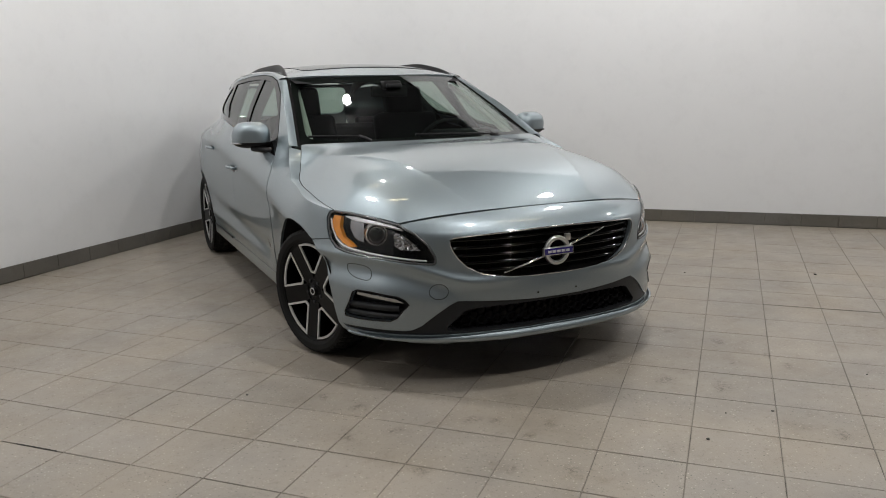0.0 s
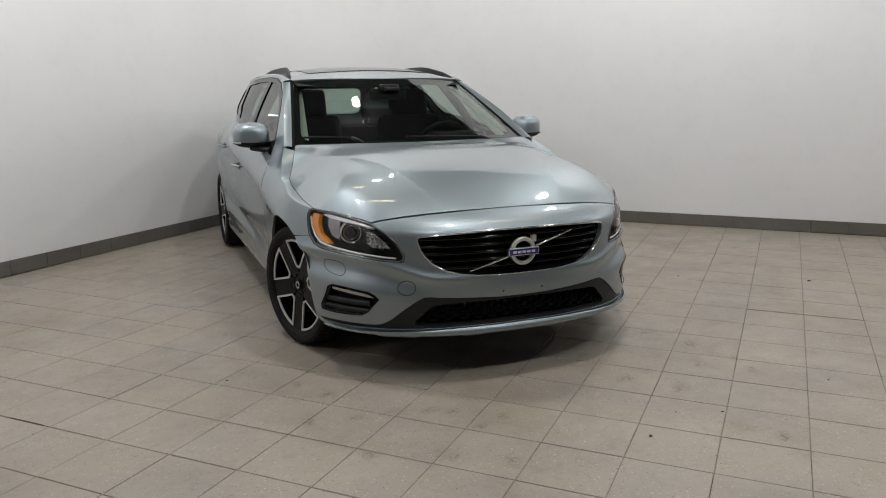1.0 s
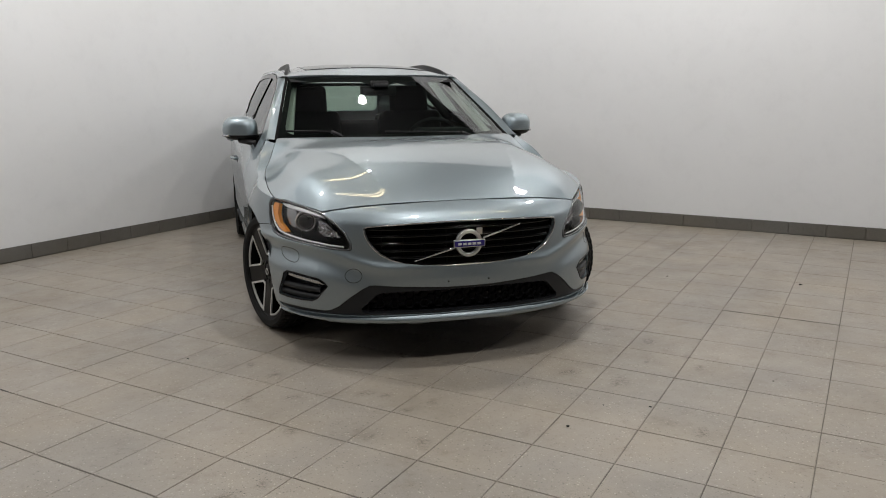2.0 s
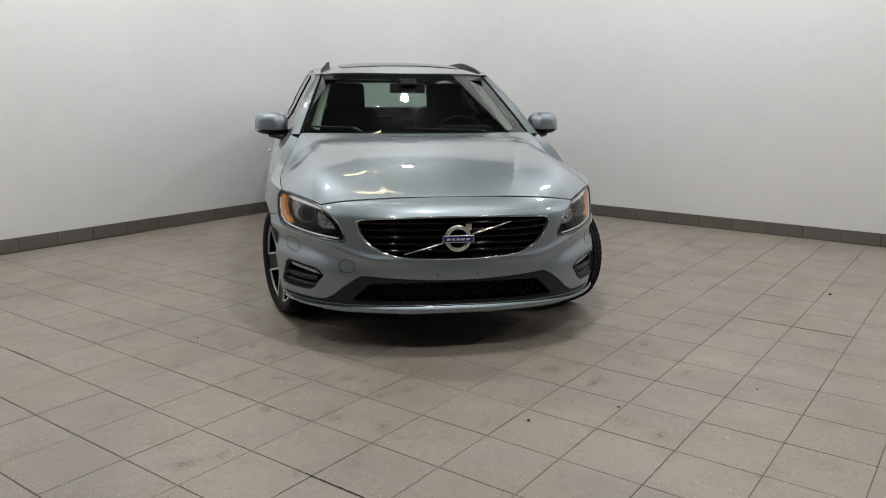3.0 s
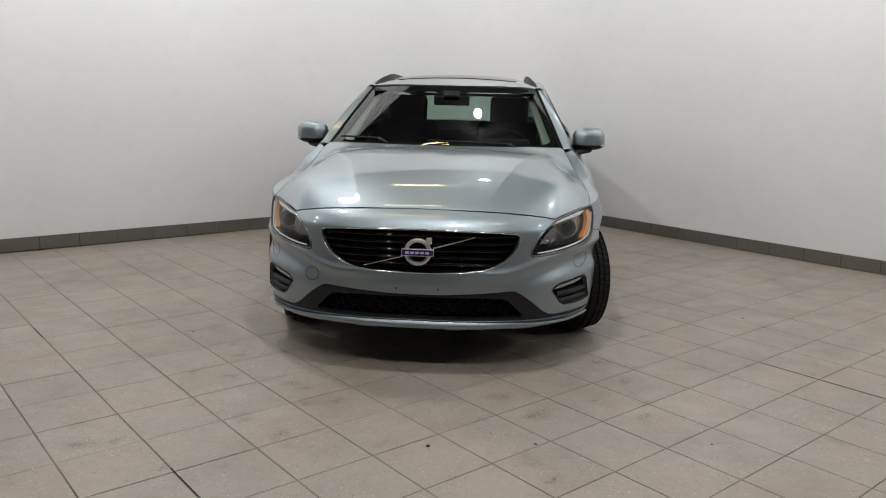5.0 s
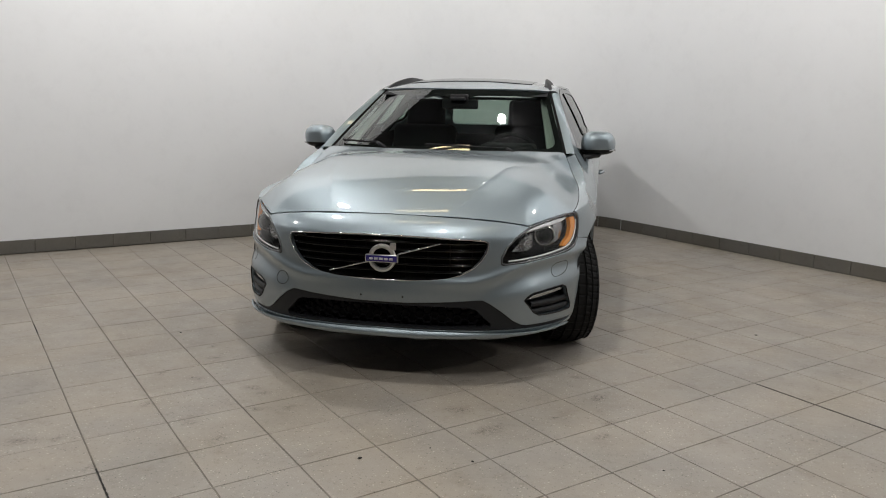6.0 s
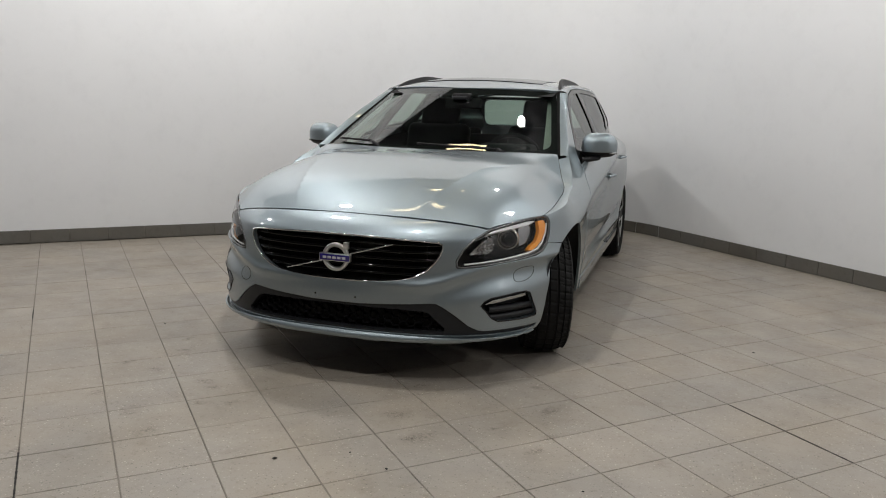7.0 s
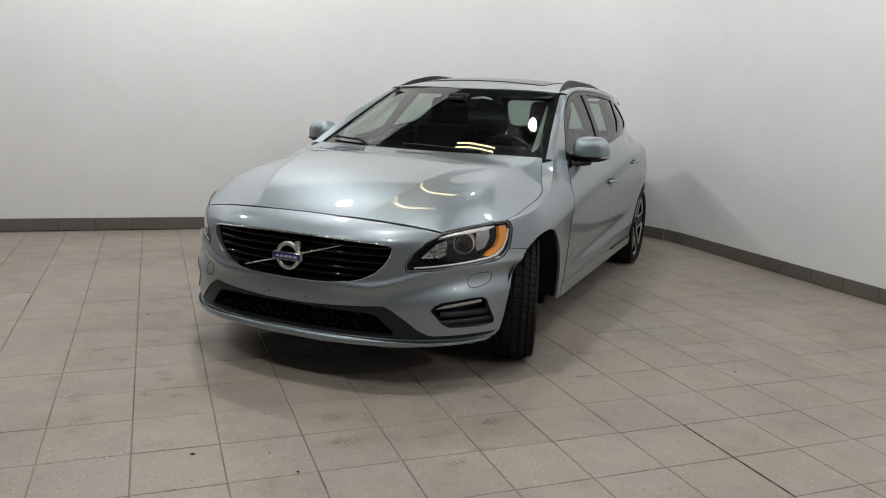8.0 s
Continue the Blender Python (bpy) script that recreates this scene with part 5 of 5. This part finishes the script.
# ---- ceiling lamps ----
GLOW = bpy.data.materials.new("lamp_glow")
GLOW.use_nodes = True
gb = GLOW.node_tree.nodes["Principled BSDF"]
gb.inputs["Emission Color"].default_value = (1.0, 0.96, 0.92, 1)
gb.inputs["Emission Strength"].default_value = 25.0
for x, y, power, wide_r in LAMPS:
    bm = revolve([(0.0, 0.0), (0.05, 0.0), (0.07, -0.05), (0.10, -0.07), (0.11, -0.10), (0.10, -0.10)], 32, Matrix.Translation((x, y, CEILING)))
    lampo = tagged(part("ceiling_lamp", bm, DARKGREY), "round bright high-bay ceiling lamp, out of view", "lamp", "ceiling lamps")
    part("diffuser", revolve([(0.07, -0.10), (0.075, -0.11), (0.06, -0.125), (0.0, -0.13)], 24, Matrix.Translation((x, y, CEILING))), GLOW, lampo, "glowing round diffuser")

TUBE = bpy.data.materials.new("warm_tube")
TUBE.use_nodes = True
tb = TUBE.node_tree.nodes["Principled BSDF"]
tb.inputs["Emission Color"].default_value = (1.0, 0.80, 0.45, 1)
tb.inputs["Emission Strength"].default_value = 14.0
for x, y, z, turn, half in ((1.4, -0.8, CEILING, 0, 0.45), (-0.5, 0.65, CEILING, 4, 0.42), (-0.5, 1.94, CEILING, 4, 0.32)):
    m = Matrix.Translation((x, y, z)) @ Matrix.Rotation(radians(turn), 4, "Z")
    lampo = tagged(part("tube_lamp", block(-half - 0.03, half + 0.03, -0.09, 0.09, -0.07, 0.0, 0.01, m), CEIL), "twin warm fluorescent tube lamp", "lamp", "tube lamps")
    for dy in (-0.035, 0.035):
        part("tube", tube([m @ Vector((dx, dy, -0.09)) for dx in (-half, 0, half)], 0.014, 8), TUBE, lampo, "glowing warm tube")

# ---- floor tiles ----
GRID_O, GRID_S, GRID_A = Vector((-0.0286, -0.0193, 0)), 0.3137, radians(44.24)
grid_m = Matrix.Translation(GRID_O) @ Matrix.Rotation(GRID_A, 4, "Z")
bm = bmesh.new()
box(bm, -14, 14, -14, 7, -0.2, -0.0035)
floor = tagged(part("floor", bm, GROUT, smooth=False), "floor of square grey-beige tiles with dark joints", "floor", kind="structure")
bm = bmesh.new()
box(bm, 0.0024, GRID_S - 0.0024, 0.0017, GRID_S - 0.0017, -0.02, 0)
bmesh.ops.bevel(bm, geom=[e for e in bm.edges if all(v.co.z > -0.01 for v in e.verts)], offset=0.0015, segments=1, affect="EDGES")
tile_mesh = None
rest_v, rest_f = [], []
rng = random.Random(4)
for i in range(-30, 30):
    for j in range(-30, 30):
        c = grid_m @ Vector(((i + 0.5) * GRID_S, (j + 0.5) * GRID_S, 0))
        p = m_w.inverted() @ c
        q = m_e.inverted() @ c
        if p.y < -0.05 or q.y > 0.05 or p.x > FAR or q.x > FAR:
            continue
        tilt = Matrix.Rotation(rng.uniform(-0.0012, 0.0012), 4, "X") @ Matrix.Rotation(rng.uniform(-0.0012, 0.0012), 4, "Y")
        m = grid_m @ Matrix.Translation((i * GRID_S, j * GRID_S, rng.uniform(-0.0007, 0.0002))) @ tilt
        near = math.hypot(c.x, (c.y + 0.9) * 0.95) < 2.95
        if near:
            if tile_mesh is None:
                ob = part("tile", bm, TILE, floor, smooth=False)
                tile_mesh = ob.data
            else:
                ob = new("tile", tile_mesh)
                ob.parent = floor
            ob.matrix_basis = m
        else:
            k = len(rest_v)
            h, a = 0.002, GRID_S - 0.002
            for x, y, z in ((h, h, -0.02), (a, h, -0.02), (a, a, -0.02), (h, a, -0.02), (h, h, -0.0015), (a, h, -0.0015), (a, a, -0.0015), (h, a, -0.0015),
                            (h + 0.0015, h + 0.0015, 0), (a - 0.0015, h + 0.0015, 0), (a - 0.0015, a - 0.0015, 0), (h + 0.0015, a - 0.0015, 0)):
                rest_v.append(tuple(m @ Vector((x, y, z))))
            for b0 in (0, 4):
                rest_f += [(k + b0 + n, k + b0 + (n + 1) % 4, k + b0 + 4 + (n + 1) % 4, k + b0 + 4 + n) for n in range(4)]
            rest_f.append((k + 8, k + 9, k + 10, k + 11))
me = bpy.data.meshes.new("tile_field")
me.from_pydata(rest_v, [], rest_f)
tagged(link("tile_field", me, TILE, floor, "grey-beige floor tiles"), kind="stuff")

# blackened stretches of joint
for u, v0, v1 in ((-6, -3.9, -2.9), (-6, -4.4, -3.9), (-6, 3.1, 3.75), (3, -7.0, -5.0)):
    bm = bmesh.new()
    n = 24
    for k in range(n):
        a, b = v0 + (v1 - v0) * k / n, v0 + (v1 - v0) * (k + 1) / n
        w = rng.uniform(0.0022, 0.0040)
        q = [bm.verts.new(grid_m @ Vector((u * GRID_S + dx, c * GRID_S, 0.0009))) for dx, c in ((-w, a), (w, a), (w, b), (-w, b))]
        bm.faces.new(q)
    part("dark_joint", bm, SOOT, floor, "blackened joint between tiles", smooth=False)

# crumbs and dirt on the floor
for x, y, r in ((0.144, -1.690, 0.012), (0.557, -1.620, 0.009), (1.245, -1.530, 0.007), (2.615, -0.132, 0.016), (0.379, -1.545, 0.006), (-1.304, -0.428, 0.009), (1.90, 0.35, 0.010)):
    bm = bmesh.new()
    bmesh.ops.create_icosphere(bm, subdivisions=2, radius=r * 0.52)
    for v in bm.verts:
        v.co *= 1 + 0.35 * noise.noise(v.co * 120 + Vector((x, y, 0)) * 9)
        v.co.x *= 1.5
        v.co.z = max(v.co.z * 0.5, -r * 0.25) + r * 0.25
    ob = tagged(part("crumb", bm, SOOT), "small dark crumb of dirt on the tiles", "dirt", "crumbs on the floor")
    ob.matrix_basis = pose(x, y, 0.0, 0, 0, rng.uniform(0, 180))


# dull brownish stains on the tiles
def stain_mat():
    m, t, b = nodes("floor_stain")
    t.nodes.remove(b)
    co = t.nodes.new("ShaderNodeTexCoord").outputs["Object"]
    ln = t.nodes.new("ShaderNodeVectorMath")
    ln.operation = "LENGTH"
    t.links.new(co, ln.inputs[0])
    pos = t.nodes.new("ShaderNodeNewGeometry").outputs["Position"]
    edge = ramp(t, ln.outputs["Value"], ((0.15, 0.42), (1.0, 0.0)))
    fac = multiply(t, edge, ramp(t, noise_node(t, 55.0, 5.0, 0.7, pos), ((0.42, 0.0), (0.66, 1.0))))
    tr, df, mix = t.nodes.new("ShaderNodeBsdfTransparent"), t.nodes.new("ShaderNodeBsdfDiffuse"), t.nodes.new("ShaderNodeMixShader")
    df.inputs["Color"].default_value = (0.07, 0.055, 0.038, 1)
    t.links.new(fac, mix.inputs[0])
    t.links.new(tr.outputs[0], mix.inputs[1])
    t.links.new(df.outputs[0], mix.inputs[2])
    t.links.new(mix.outputs[0], t.nodes["Material Output"].inputs[0])
    return m


STAIN = stain_mat()
stain_mesh = None
for x, y, r, turn in ((-0.77, -1.98, 0.05, 60), (-0.9, -1.42, 0.05, 35), (-1.05, -1.04, 0.06, 85), (-0.92, -0.78, 0.06, 25), (-0.43, -1.35, 0.05, 15), (-0.47, -1.17, 0.05, 20), (-1.01, -0.61, 0.05, 70), (-1.42, -1.52, 0.03, 70), (-1.04, -1.8, 0.05, 70), (-0.44, -1.66, 0.07, 70), (0.41, -1.16, 0.08, 0), (1.01, -0.87, 0.07, 60), (1.03, -1.28, 0.06, 55), (0.61, -1.89, 0.06, 45), (0.58, -1.33, 0.1, 60), (0.83, -1.14, 0.04, 35), (0.39, -0.8, 0.05, 50),
                      (-1.16, -1.85, 0.085, 20), (1.0, -0.87, 0.06, 70), (0.42, -1.15, 0.05, 10), (0.61, -1.9, 0.05, 40), (-0.91, -1.4, 0.045, 0), (0.54, -1.35, 0.055, 30), (1.06, -1.14, 0.06, 50),
                      (1.22, -0.13, 0.07, 0), (1.13, 0.23, 0.06, 80), (-0.87, -1.07, 0.06, 0), (-0.55, -1.12, 0.07, 15), (-0.30, -1.30, 0.05, 60), (-1.35, 0.95, 0.06, 0), (-0.62, -1.55, 0.045, 35), (0.9, -0.62, 0.05, 5)):
    if stain_mesh is None:
        bm = bmesh.new()
        bmesh.ops.create_circle(bm, cap_ends=True, segments=24, radius=1.0)
        ob = part("stain", bm, STAIN, floor, "faint brown stain", smooth=False)
        stain_mesh = ob.data
    else:
        ob = new("stain", stain_mesh)
        ob.parent = floor
    ob.matrix_basis = pose(x, y, 0.0012, 0, 0, turn) @ Matrix.Diagonal((r * 1.0, r * 0.6, 1, 1))
